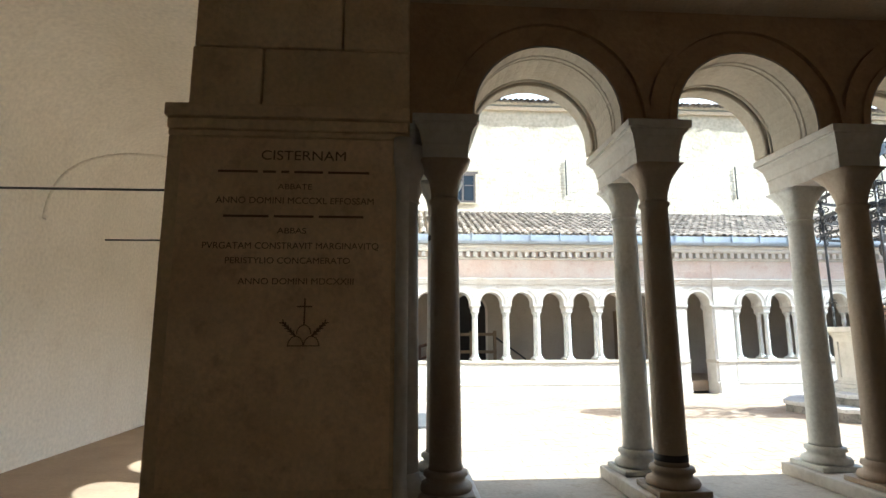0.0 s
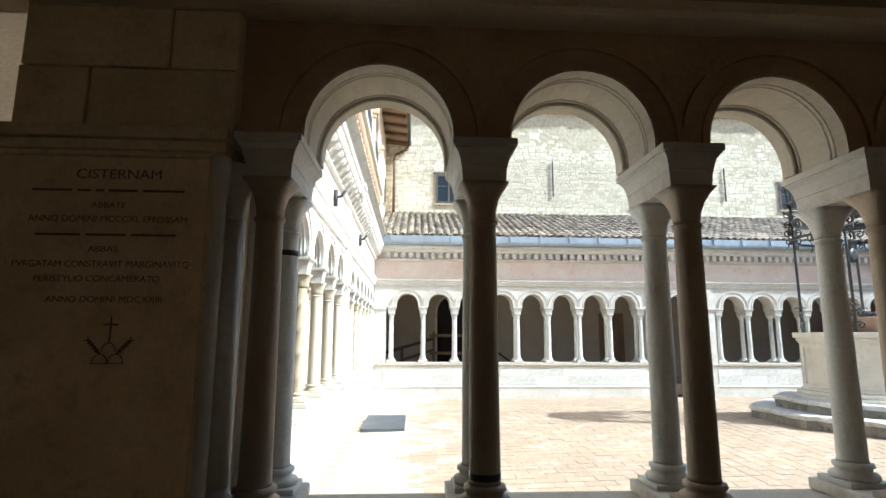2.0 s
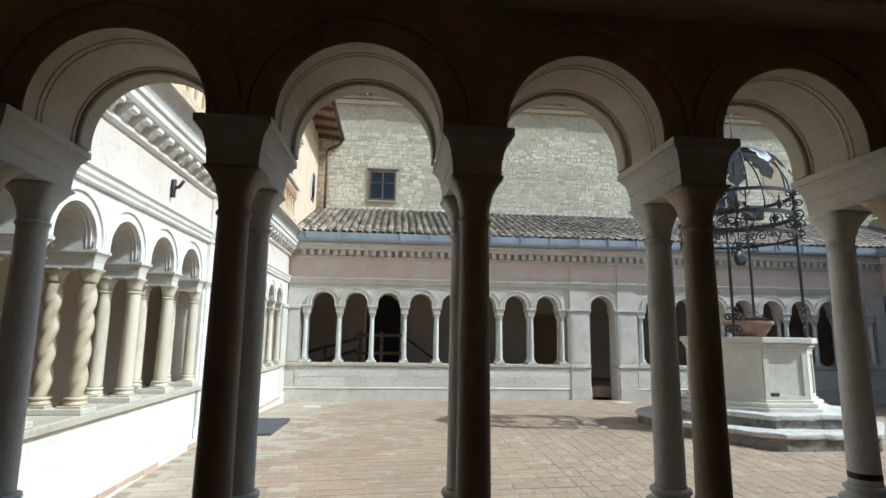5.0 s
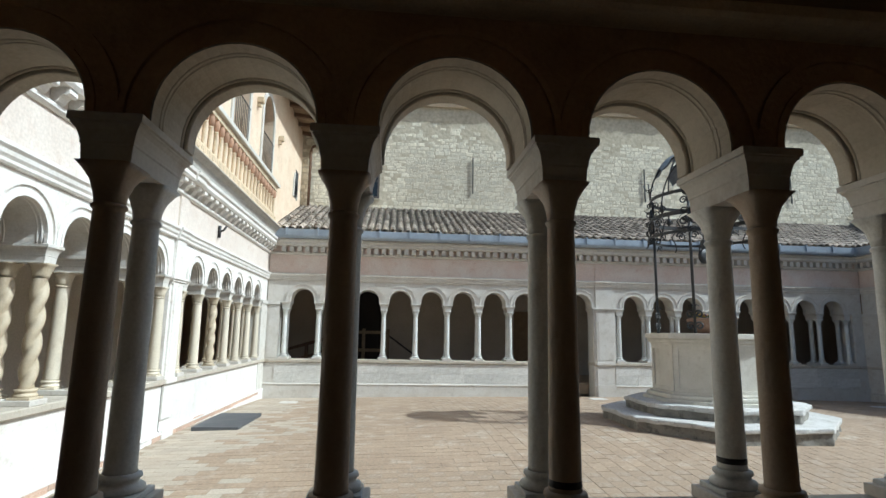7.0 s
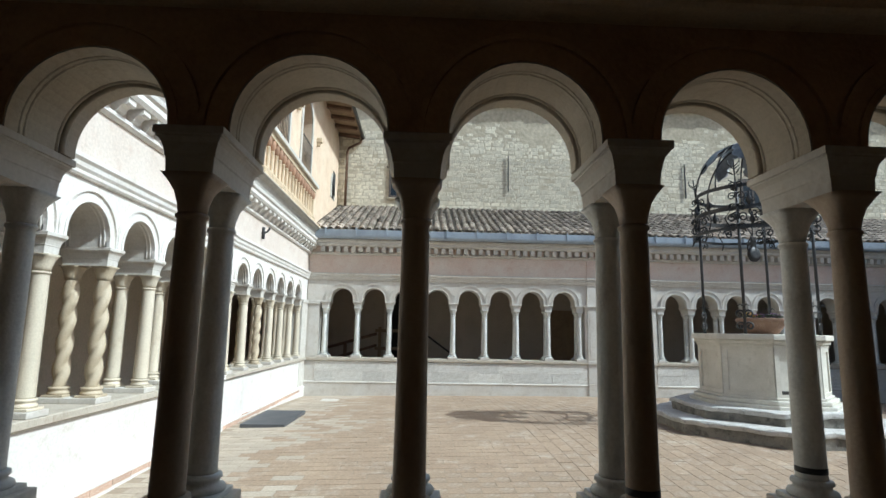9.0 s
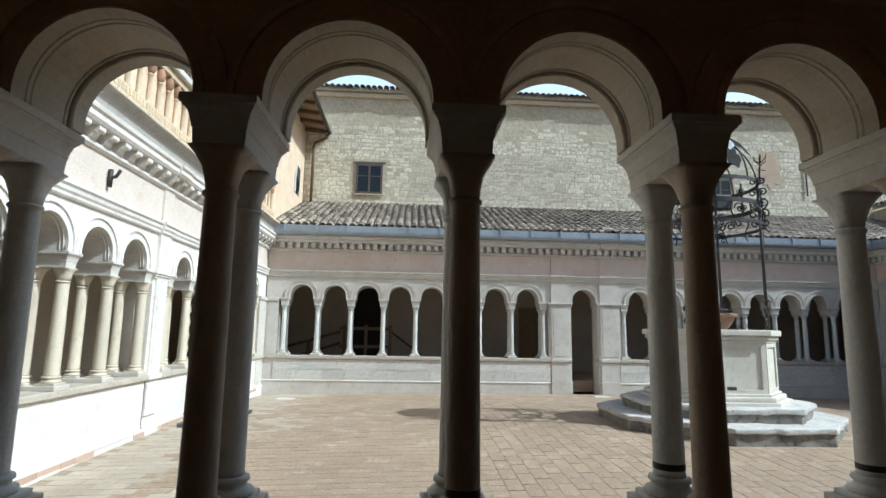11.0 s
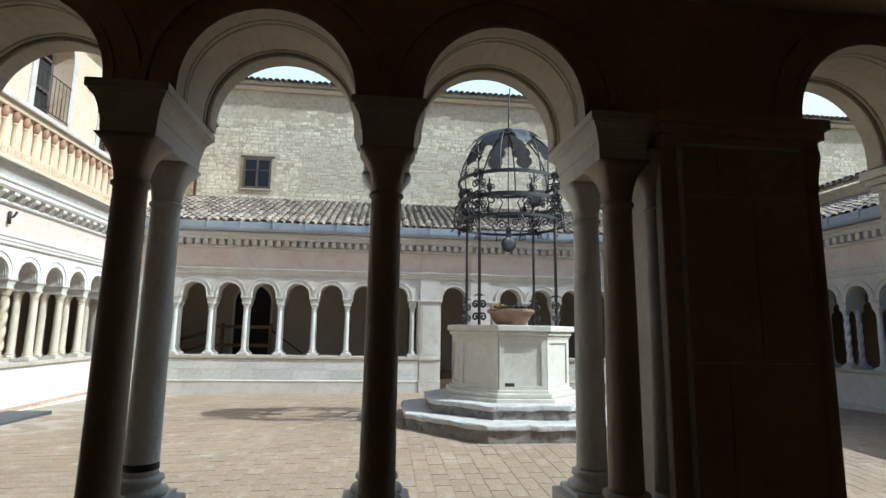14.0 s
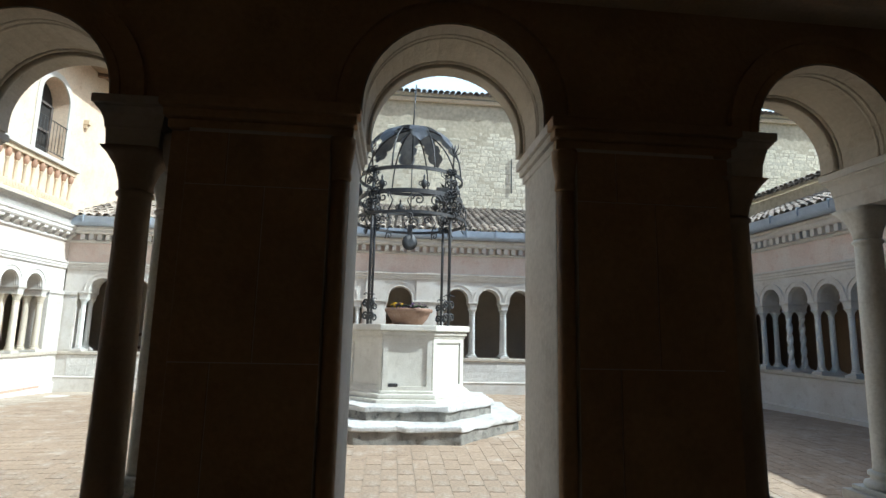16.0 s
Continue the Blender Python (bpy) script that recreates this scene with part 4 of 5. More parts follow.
def gutter(name, m, length, label):
    """Half-round zinc gutter with its brackets."""
    bm = bmesh.new()
    prof = []
    for i in range(9):
        a = math.pi + math.pi * i / 8
        prof.append((0.075 * math.cos(a), 0.11 + 0.11 * math.sin(a)))
    for i in reversed(range(9)):
        a = math.pi + math.pi * i / 8
        prof.append((0.066 * math.cos(a), 0.112 + 0.10 * math.sin(a)))
    run(bm, prof, 0, length)
    box(bm, 0, length, -0.06, -0.045, 0.08, 0.26)
    box(bm, 0, length, 0.08, 0.10, 0.05, 0.24)
    g = part(name, bm, M_ZINC)
    g.matrix_world = m
    tagged(g, label, "gutter", kind="thing")
    b = bmesh.new()
    box(b, -0.016, 0.016, -0.09, 0.08, 0.09, 0.30)
    first = part("bracket", b, M_ZINC, g)
    n = int(length / 0.85)
    for i in range(n):
        if i == 0:
            first.matrix_basis = pose(0.3, 0, 0)
        else:
            share("bracket", first.data, g, 0.3 + i * 0.85, 0, 0)
    return g


gutter("gutter", pose(XW - 0.1, YN - 0.34, 4.20), L1 + 0.3, "grey zinc gutter along the tiled eave")
gutter("gutter", pose(XEF - 0.34, YN + 0.1, 4.20, 0, 0, -90), L2, "grey zinc gutter along the shaded eave")


# ---- west upper storey with the blind balustrade ----
UX = -0.33
bm = arcade_sheet(bmesh.new(), 2.0, YU - 0.002, [(8.9, 0.56, 1.48), (11.35, 0.56, 1.48), (13.78, 0.56, 1.48)], 5.72, 8.75, 0.0, 0.5)
bm.transform(pose(UX, 0, 0, 0, 0, 90))
box(bm, -6.0, UX, 2.0, YU - 0.002, 4.61, 5.7195)
box(bm, -6.0, UX - 0.5005, 2.0, YU - 0.002, 5.7205, 8.75)
upper = part("upper_wall_west", bm, M_OCHRE)
tagged(upper, "ochre plastered upper storey with arched windows", "wall", kind="structure")
part("ledge", run(bmesh.new(), [(-0.19, 4.203), (-0.185, 4.27), (-0.15, 4.39), (-0.09, 4.445), (-0.035, 4.455), (-0.035, 4.47), (-0.40, 4.47), (-0.40, 4.203)], 2.3, 14.9), M_COVE_SHADED, upper, "coved course above the cornice, its shadow painted as grey").matrix_basis = Matrix(((0, 1, 0, 0), (1, 0, 0, 0), (0, 0, 1, 0), (0, 0, 0, 1)))
random.seed(17)
bm = bmesh.new()
y = 2.3
while y < 14.8:
    w = random.uniform(0.16, 0.24)
    f = random.uniform(-0.06, -0.035)
    run(bm, [(f, 4.473), (f - 0.005, 4.515 + random.uniform(-0.006, 0.006)), (-0.205, 4.612), (-0.40, 4.616), (-0.40, 4.473)], y, y + w - 0.006)
    y += w
part("ledge_tiles", bm, M_TERRA, upper, "uneven clay tiles of the ledge").matrix_basis = Matrix(((0, 1, 0, 0), (1, 0, 0, 0), (0, 0, 1, 0), (0, 0, 0, 1)))
bal = empty("balustrade", pose(-0.27, 0, 4.62))
tagged(bal, "ochre terracotta balustrade with a pale stone coping", "balustrade", kind="thing")
part("base_rail", box(bmesh.new(), -0.06, 0.06, 2.3, 14.85, 0, 0.16, 0.01), M_TERRA, bal)
part("back_panel", box(bmesh.new(), -0.058, -0.03, 2.3, 14.85, 0.16, 0.88), M_OCHRE, bal)
part("coping", box(bmesh.new(), -0.06, 0.12, 2.3, 14.9, 0.98, 1.08, 0.015), M_STONE, bal, "pale stone coping")
part("top_rail", box(bmesh.new(), -0.06, 0.05, 2.3, 14.85, 0.86, 0.978, 0.01), M_TERRA, bal)
b = lathe(bmesh.new(), [(0.05, 0.16), (0.05, 0.19), (0.034, 0.215), (0.036, 0.30), (0.032, 0.45), (0.028, 0.60), (0.045, 0.612), (0.045, 0.63), (0.03, 0.64)], 12)
first = part("baluster", b, M_TERRA, bal)
b = lathe(bmesh.new(), [(0.03, 0.64), (0.05, 0.67), (0.066, 0.73), (0.064, 0.79), (0.045, 0.83), (0.05, 0.858)], 12)
knob = part("capital", b, M_REDCLAY, first, "weathered red clay capital")
first.matrix_basis = pose(0, 14.7, 0)
for i in range(1, 42):
    ob = share("baluster", first.data, bal, 0, 14.7 - 0.29 * i, 0)
    share("capital", knob.data, ob, 0, 0, 0)
# small upright bricks along the base rail
b = box(bmesh.new(), 0.056, 0.068, -0.028, 0.028, 0.035, 0.125)
first = part("rail_brick", b, M_TERRA, bal)
first.matrix_basis = pose(0, 14.78, 0)
for i in range(1, 135):
    share("rail_brick", first.data, bal, 0, 14.78 - 0.092 * i, 0)


def arched_window(name, yc, half, z0, zs, deep=0.0):
    """A tall round-headed opening with its reveal, dark glass and an iron guard."""
    w = empty(name, pose(UX, yc, z0, 0, 0, 90))
    tagged(w, "tall round-headed window with an iron guard rail", "window", kind="structure")
    h = zs - z0
    bm = bmesh.new()
    arch_band(bm, 0, half, half + 0.14, 0, h, -0.035, 0.0, 16)
    part("window_frame", bm, M_STONE, w)
    bm = bmesh.new()
    line = arch_pts(0, half, 0, h, 16)
    bm.faces.new([bm.verts.new((x, deep - 0.004, zz)) for x, zz in line])
    part("opening", bm, M_DARK, w)
    bm = bmesh.new()
    line = arch_pts(0, half * 0.62, 0.05, h, 16)
    bm.faces.new([bm.verts.new((x - half * 0.36, deep - 0.008, zz)) for x, zz in line])
    part("pane", bm, M_GLASS, w)
    if deep:
        bm = bmesh.new()
        for q in (-half + 0.035, 0.0, half - 0.035):
            box(bm, q - 0.035, q + 0.035, deep - 0.05, deep - 0.01, 0.0, h)
        for zz in (0.0, h * 0.5, h - 0.04):
            box(bm, -half, half, deep - 0.048, deep - 0.012, zz, zz + 0.06)
        part("casement", bm, M_FRAME, w, "dark wooden casement")
    bm = bmesh.new()
    for zz in (0.12, 0.9):
        tube(bm, [(-half, -0.05, zz), (half, -0.05, zz)], 0.012, 6)
    for i in range(9):
        x = -half + 2 * half * (i + 0.5) / 9
        tube(bm, [(x, -0.05, 0.12), (x, -0.05, 0.9)], 0.007, 5)
    part("guard_rail", bm, M_IRON, w)
    return w


arched_window("window_3", 13.78, 0.56, 5.72, 7.2, 0.42)
arched_window("window_4", 11.35, 0.56, 5.72, 7.2, 0.42)
arched_window("window_5", 8.9, 0.56, 5.72, 7.2, 0.42)
arched_window("window_6", 17.95, 0.24, 6.1, 6.6)
for y, z in ((15.1, 7.05), (12.62, 7.1), (10.1, 7.1)):
    bm = bmesh.new()
    box(bm, UX, UX + 0.16, y - 0.07, y + 0.07, z, z + 0.14, 0.015)
    box(bm, UX, UX + 0.1, y - 0.05, y + 0.05, z - 0.1, z - 0.003, 0.015)
    tagged(part("corbel", bm, M_TERRA), "small stone corbel block on the wall", "corbel", "corbels", "thing")
# wooden eaves of the west storey
eave = empty("eaves", pose(UX, 0, 8.75))
tagged(eave, "brown wooden eaves with rafters and boards", "eaves", kind="structure")
b = box(bmesh.new(), -0.3, 0.78, -0.06, 0.06, -0.11, 0.0)
first = part("rafter", b, M_WOOD, eave)
for i in range(20):
    if i == 0:
        first.matrix_basis = pose(0, 18.75, 0, 0, 7)
    else:
        share("rafter", first.data, eave, 0, 18.75 - 0.82 * i, 0)
        eave.children[-1].matrix_basis = pose(0, 18.75 - 0.82 * i, 0, 0, 7)
part("boards", box(bmesh.new(), -0.3, 0.82, 2.0, YU - 0.01, 0.012, 0.05), M_PALEWOOD, eave).matrix_basis = pose(0, 0, 0, 0, 7)
part("eave_tiles", box(bmesh.new(), -2.5, 0.86, 2.0, YU - 0.01, 0.055, 0.14, 0.03), M_TILE, eave).matrix_basis = pose(0, 0, 0, 0, 7)
part("gutter_pipe", tube(bmesh.new(), [(0.86, 2.0, -0.1), (0.86, 18.95, -0.1)], 0.06, 8), M_IRON, eave)
bm = tube(bmesh.new(), [(0.5, 18.93, 8.62), (0.42, 18.93, 8.45), (0.02, 18.93, 8.25), (-0.02, 18.93, 8.1), (-0.02, 18.93, 6.0)], 0.05, 10)
tagged(part("downpipe", bm, M_WOOD), "brown metal downpipe in the corner of the walls", "downpipe", kind="thing")
# iron hooks on the west frieze
for y, z in ((7.15, 3.50), (10.65, 3.54)):
    bm = bmesh.new()
    tube(bm, [(XWF, y, z + 0.02), (XWF + 0.10, y, z + 0.05), (XWF + 0.16, y - 0.02, z + 0.13)], 0.022, 8)
    tube(bm, [(XWF + 0.03, y, z - 0.09), (XWF + 0.03, y, z + 0.14)], 0.03, 8)
    tagged(part("wall_bracket", bm, M_IRON), "rusty iron bracket on the frieze", "bracket", "iron brackets", "thing")

# ---- inside the north gallery ----
door = empty("door_1", pose(2.18, YU - 0.021, FLOOR))
tagged(door, "dark open doorway in the gallery wall", "door", kind="structure")
bm = bmesh.new()
bm.faces.new([bm.verts.new((x, -0.004, z)) for x, z in arch_pts(0, 0.58, 0, 2.2, 16)])
part("opening", bm, M_DARK, door)
part("door_frame", arch_band(bmesh.new(), 0, 0.58, 0.66, 0, 2.2, -0.03, 0.0, 16), M_PLASTER, door)
door = empty("door_2", pose(7.85, YU - 0.021, FLOOR))
tagged(door, "dim wooden door in the gallery wall", "door", kind="structure")
bm = bmesh.new()
for i in range(5):
    box(bm, -0.45 + 0.18 * i, -0.275 + 0.18 * i, -0.03, -0.004, 0, 2.2)
part("door_leaf", bm, M_PALEWOOD, door)
rail = empty("wooden_railing", pose(0, 18.2, FLOOR))
tagged(rail, "rough wooden railing of a stair before a doorway", "railing", kind="thing")
for x in (1.45, 2.15, 2.95):
    part("post", box(bmesh.new(), x - 0.05, x + 0.05, -0.05, 0.05, 0, 1.5, 0.006), M_PALEWOOD, rail)
for z in (0.8, 1.38):
    part("rail", box(bmesh.new(), 1.3, 3.0, -0.09, -0.052, z - 0.05, z + 0.05, 0.006), M_PALEWOOD, rail)
part("handrail", tube(bmesh.new(), [(-0.5, -0.6, 0.72), (1.4, -0.6, 1.28)], 0.05, 6), M_WOOD, rail)
part("handrail", tube(bmesh.new(), [(2.95, 0, 1.3), (4.0, 0, 0.55)], 0.03, 6), M_IRON, rail)
part("handrail", tube(bmesh.new(), [(-0.2, -0.6, 0.4), (1.4, -0.6, 0.92)], 0.045, 6), M_WOOD, rail)
part("post", box(bmesh.new(), 0.35, 0.45, -0.65, -0.55, 0, 1.0, 0.006), M_WOOD, rail)


# ---- well ----
def octagon(bm, r, z0, z1, bevel=0.0):
    b = bmesh.new()
    R = r / math.cos(math.pi / 8)
    lo = [b.verts.new((R * math.cos(math.pi / 8 + i * math.pi / 4), R * math.sin(math.pi / 8 + i * math.pi / 4), z0)) for i in range(8)]
    hi = [b.verts.new((v.co.x, v.co.y, z1)) for v in lo]
    for i in range(8):
        b.faces.new((lo[i], lo[(i + 1) % 8], hi[(i + 1) % 8], hi[i]))
    b.faces.new(list(reversed(lo)))
    b.faces.new(hi)
    if bevel:
        bmesh.ops.bevel(b, geom=b.edges[:], offset=bevel, segments=2, profile=0.6, affect='EDGES')
    join(bm, b)
    return bm


def rough(bm, amount, seed):
    """Wears an edge: splits long edges and shakes the points a little."""
    bmesh.ops.subdivide_edges(bm, edges=[e for e in bm.edges if e.calc_length() > 0.25], cuts=9, use_grid_fill=True)
    for v in bm.verts:
        v.co += amount * noise.noise_vector(v.co * 6 + Vector((seed, 0, 0)))
    return bm


well = empty("well", pose(WELL[0], WELL[1], 0))
tagged(well, "octagonal pale stone well head on two worn steps", "well", kind="thing")
# Risers take a darker stone than the treads, with black lichen stains.
part("riser", rough(octagon(bmesh.new(), 1.68, 0.1, 0.40, 0.02), 0.03, 1), M_LICHEN, well, "lower riser much darker than its tread, with lichen")
part("tread", rough(octagon(bmesh.new(), 1.71, 0.385, 0.455, 0.02), 0.025, 4), M_STEP, well, "worn pale tread")
part("riser", rough(octagon(bmesh.new(), 1.30, 0.44, 0.60, 0.02), 0.03, 7), M_LICHEN, well, "upper riser much darker than its tread, with lichen")
part("tread", rough(octagon(bmesh.new(), 1.34, 0.575, 0.645, 0.02), 0.025, 9), M_STEP, well, "worn pale tread")
part("foot_moulding", octagon(octagon(octagon(bmesh.new(), 1.04, 0.62, 0.70, 0.01), 0.98, 0.70, 0.77, 0.02), 0.92, 0.77, 0.81, 0.01), M_WELL, well)
part("drum", octagon(bmesh.new(), 0.86, 0.78, 1.60), M_WELL, well)
part("rim", octagon(octagon(octagon(bmesh.new(), 0.90, 1.56, 1.60, 0.008), 0.93, 1.60, 1.66, 0.015), 0.97, 1.66, 1.75, 0.015), M_WELL, well)
for i in range(8):
    a = i * 45
    bm = bmesh.new()
    hw, z0, z1, fw = 0.356, 0.81, 1.56, 0.075
    for q in ((-hw, -hw + fw, z0, z1), (hw - fw, hw, z0, z1), (-hw + fw, hw - fw, z0, z0 + 0.06), (-hw + fw, hw - fw, z1 - 0.07, z1)):
        box(bm, 0.855, 0.885, q[0], q[1], q[2], q[3])
    ob = part("panel_frame", bm, M_WELL, well)
    ob.matrix_basis = pose(0, 0, 0, 0, 0, a)
# a small dark scupper at the foot of one panel
bm = bmesh.new()
box(bm, -0.07, 0.07, -0.89, -0.84, 0.86, 0.91, 0.01)
part("spout", bm, M_IRON, well, "small dark spout").matrix_basis = pose(-0.2, 0, 0)

# ---- wrought iron cage over the well ----
cage = empty("well_cage", pose(WELL[0], WELL[1], 1.75))
tagged(cage, "black wrought iron canopy with leaves over the well", "canopy", kind="thing")
CR = 0.86


def ring_pts(r, z, n=48):
    return [(r * math.cos(2 * math.pi * i / n), r * math.sin(2 * math.pi * i / n), z) for i in range(n)]


for r, z, h in ((CR, 2.40, 0.055), (CR, 2.03, 0.07), (CR + 0.06, 1.69, 0.045)):
    bm = bmesh.new()
    lathe_r = [(r - 0.012, z - h / 2), (r + 0.012, z - h / 2), (r + 0.012, z + h / 2), (r - 0.012, z + h / 2), (r - 0.012, z - h / 2)]
    n = 48
    rings = [[bm.verts.new((q * math.cos(2 * math.pi * i / n), q * math.sin(2 * math.pi * i / n), zz)) for i in range(n)] for q, zz in lathe_r[:-1]]
    for j in range(4):
        a, b = rings[j], rings[(j + 1) % 4]
        for i in range(n):
            bm.faces.new((a[i], a[(i + 1) % n], b[(i + 1) % n], b[i]))
    part("ring", bm, M_IRON, cage)


def scroll(bm, origin, ux, size, turns=1.4, r=0.011, flip=1):
    """A flat spiral of iron bar in the plane of ux and the vertical."""
    pts = []
    for i in range(22):
        t = i / 21
        a = turns * 2 * math.pi * t
        q = size * (1 - 0.82 * t)
        pts.append(Vector(origin) + Vector(ux) * (q * math.cos(a) * flip - size * flip) + Vector((0, 0, q * math.sin(a))))
    tube(bm, pts, r, 5)


random.seed(26)
for i in range(4):
    a = math.radians(45 + 90 * i)
    c, s = math.cos(a), math.sin(a)
    px, py = CR * c, CR * s
    pole = part("pole", tube(bmesh.new(), [(px, py, 0.0), (px, py, 2.46)], 0.024, 8), M_IRON, cage)
    ux = (-s, c, 0)
    for z0 in (0.12, 0.31):
        for fl in (1, -1):
            bm = bmesh.new()
            scroll(bm, (px, py, z0), ux, 0.068, 1.3, 0.017, -fl)
            part("foot_scroll", bm, M_IRON, pole)
    bm = bmesh.new()
    for k in range(5):
        an = 2 * math.pi * k / 5
        tube(bm, [(px, py, 0.42), (px + 0.05 * math.cos(an), py + 0.05 * math.sin(an), 0.47), (px + 0.09 * math.cos(an), py + 0.09 * math.sin(an), 0.44)], 0.008, 5)
    part("foot_leaves", bm, M_IRON, pole)
    bm = bmesh.new()
    for z0, sz in ((2.40, 0.06), (2.22, 0.07), (2.03, 0.075), (1.86, 0.08), (1.70, 0.07)):
        for fl in (1, -1):
            scroll(bm, (px * 1.03, py * 1.03, z0), ux, sz, 1.4, 0.012, -fl)
            scroll(bm, (px, py, z0), (c, s, 0), sz, 1.3, 0.012, -fl)
    tube(bm, [(px * 1.04, py * 1.04, 2.45), (px * 1.08, py * 1.08, 2.85)], 0.013, 6)
    for k in range(6):
        an = 2 * math.pi * k / 6
        q = Vector((px * 1.07, py * 1.07, 2.66 + 0.02 * (k % 3)))
        tube(bm, [q, q + Vector((0.09 * math.cos(an), 0.09 * math.sin(an), 0.07)), q + Vector((0.10 * math.cos(an), 0.10 * math.sin(an), 0.14))], 0.008, 5)
    for k in range(16):
        an, zz = random.uniform(0, 6.28), random.uniform(1.66, 2.62)
        q = Vector((px * 1.05, py * 1.05, zz))
        d = Vector((math.cos(an), math.sin(an), random.uniform(-0.3, 0.9)))
        e = Vector((-math.sin(an), math.cos(an), 0.2)) * 0.028
        vs = [bm.verts.new(p) for p in (q, q + d * 0.06 + e, q + d * 0.13, q + d * 0.06 - e, q + d * 0.06 + Vector((0, 0, 0.012)))]
        for f in ((0, 1, 4), (1, 2, 4), (2, 3, 4), (3, 0, 4), (3, 2, 1, 0)):
            bm.faces.new([vs[j] for j in f])
    part("finial", bm, M_IRON, pole)
random.seed(27)
for i in range(14):
    bm = bmesh.new()
    a = 2 * math.pi * (i + 0.5) / 14 + random.uniform(-0.06, 0.06)
    c, w = math.cos(a), math.sin(a)
    fl = 1 if i % 2 else -1
    scroll(bm, ((CR + 0.04) * c, (CR + 0.04) * w, 1.90 + random.uniform(-0.03, 0.03)), (-w, c, 0), random.uniform(0.07, 0.10), 1.35, 0.013, fl)
    tube(bm, [((CR + 0.03) * c, (CR + 0.03) * w, 2.0), ((CR + 0.07) * math.cos(a + 0.09 * fl), (CR + 0.07) * math.sin(a + 0.09 * fl), 1.86), ((CR + 0.05) * c, (CR + 0.05) * w, 1.69)], 0.011, 5)
    if i % 3:
        scroll(bm, ((CR + 0.07) * c, (CR + 0.07) * w, 1.62), (-w, c, 0), random.uniform(0.045, 0.065), 1.2, 0.012, -fl)
    tube(bm, [((CR + 0.05) * c, (CR + 0.05) * w, 1.69), ((CR + 0.07) * c, (CR + 0.07) * w, 1.61), ((CR + 0.11) * c, (CR + 0.11) * w, 1.57)], 0.011, 5)
    part("scroll", bm, M_IRON, cage)
for i in range(8):
    a = 2 * math.pi * i / 8 + 0.2
    c, s = math.cos(a), math.sin(a)
    bm = bmesh.new()
    q = Vector((CR * c, CR * s, 2.06))
    lathe(bm, [(0.012, 2.06), (0.035, 2.10), (0.05, 2.15), (0.03, 2.20), (0.014, 2.23), (0.02, 2.26), (0.006, 2.30)], 8, CR * c, CR * s)
    for fl in (1, -1):
        scroll(bm, (CR * c, CR * s, 2.14), (-s, c, 0), 0.05, 1.2, 0.009, -fl)
    part("candle_ornament", bm, M_IRON, cage)


def dome(u):
    """Radius and height on the dome, u from 0 at the top to 1 at the ring."""
    a = u * math.pi / 2
    return CR * math.sin(a) ** 0.9, 2.40 + 0.92 * math.cos(a)


for i in range(8):
    a = 2 * math.pi * (i + 0.5) / 8
    pts = []
    for k in range(13):
        r, z = dome(k / 12)
        pts.append((r * math.cos(a), r * math.sin(a), z))
    part("rib", tube(bmesh.new(), pts, 0.014, 6), M_IRON, cage)
# lobed sheet-metal leaves that hang down from the crown
for i in range(8):
    a0 = 2 * math.pi * i / 8 + 0.12
    bm = bmesh.new()
    rows = []
    n = 34
    for k in range(n + 1):
        t = k / n
        u = 0.02 + 0.66 * t
        r, z = dome(u)
        lobe = 0.72 + 0.28 * abs(math.sin(t * math.pi * 4.2)) + 0.06 * math.sin(t * 60)
        w = (0.50 * lobe * (1 - t) ** 0.35 if t > 0.42 else 0.50) * (1 - 0.9 * max(0, (t - 0.82) / 0.18) ** 2)
        half = min(w * 0.78, 0.39 + (0.05 if t < 0.42 else 0)) if t > 0.42 else math.pi / 8
        row = []
        for j in range(7):
            an = a0 + half * (j / 3 - 1)
            rr = r + 0.02 + 0.03 * math.sin(t * 3) * abs(j / 3 - 1)
            row.append(bm.verts.new((rr * math.cos(an), rr * math.sin(an), z + 0.01)))
        rows.append(row)
    for p, q in zip(rows, rows[1:]):
        for j in range(6):
            bm.faces.new((p[j], p[j + 1], q[j + 1], q[j])).smooth = True
    bmesh.ops.solidify(bm, geom=bm.faces[:], thickness=0.006)
    part("leaf", bm, M_LEAD, cage, "grey sheet-metal acanthus leaf")
part("spire", tube(bmesh.new(), [(0, 0, 3.28), (0.01, 0, 3.7), (0.03, 0.0, 4.15)], 0.012, 6), M_IRON, cage)
bm = tube(bmesh.new(), [(0, 0, 3.28), (0, 0, 1.62)], 0.009, 6)
part("chain", bm, M_IRON, cage)
bm = bmesh.new()
box(bm, -0.04, 0.04, -0.03, 0.03, 1.42, 1.66, 0.01)
join(bm, lathe(bmesh.new(), [(0.05, -0.035), (0.125, -0.03), (0.13, -0.02), (0.105, 0.0), (0.13, 0.02), (0.125, 0.03), (0.05, 0.035)], 24), pose(0, 0, 1.36, 90, 0, 20))
part("pulley", bm, M_IRON, cage, "dark wooden pulley wheel")
bm = box(bmesh.new(), 0.45, 0.75, 0.30, 0.44, 2.15, 2.42, 0.02)
lamp = tagged(part("floodlight", bm, M_IRON), "small black floodlight fixed on the well canopy", "floodlight", kind="thing")
lamp.matrix_world = pose(WELL[0], WELL[1], 1.75)

# ---- flower bowl on the well ----
bowl = empty("flower_bowl", pose(WELL[0] + 0.02, WELL[1] - 0.05, 1.75))
tagged(bowl, "terracotta bowl planted with yellow and violet flowers", "flower pot", kind="thing")
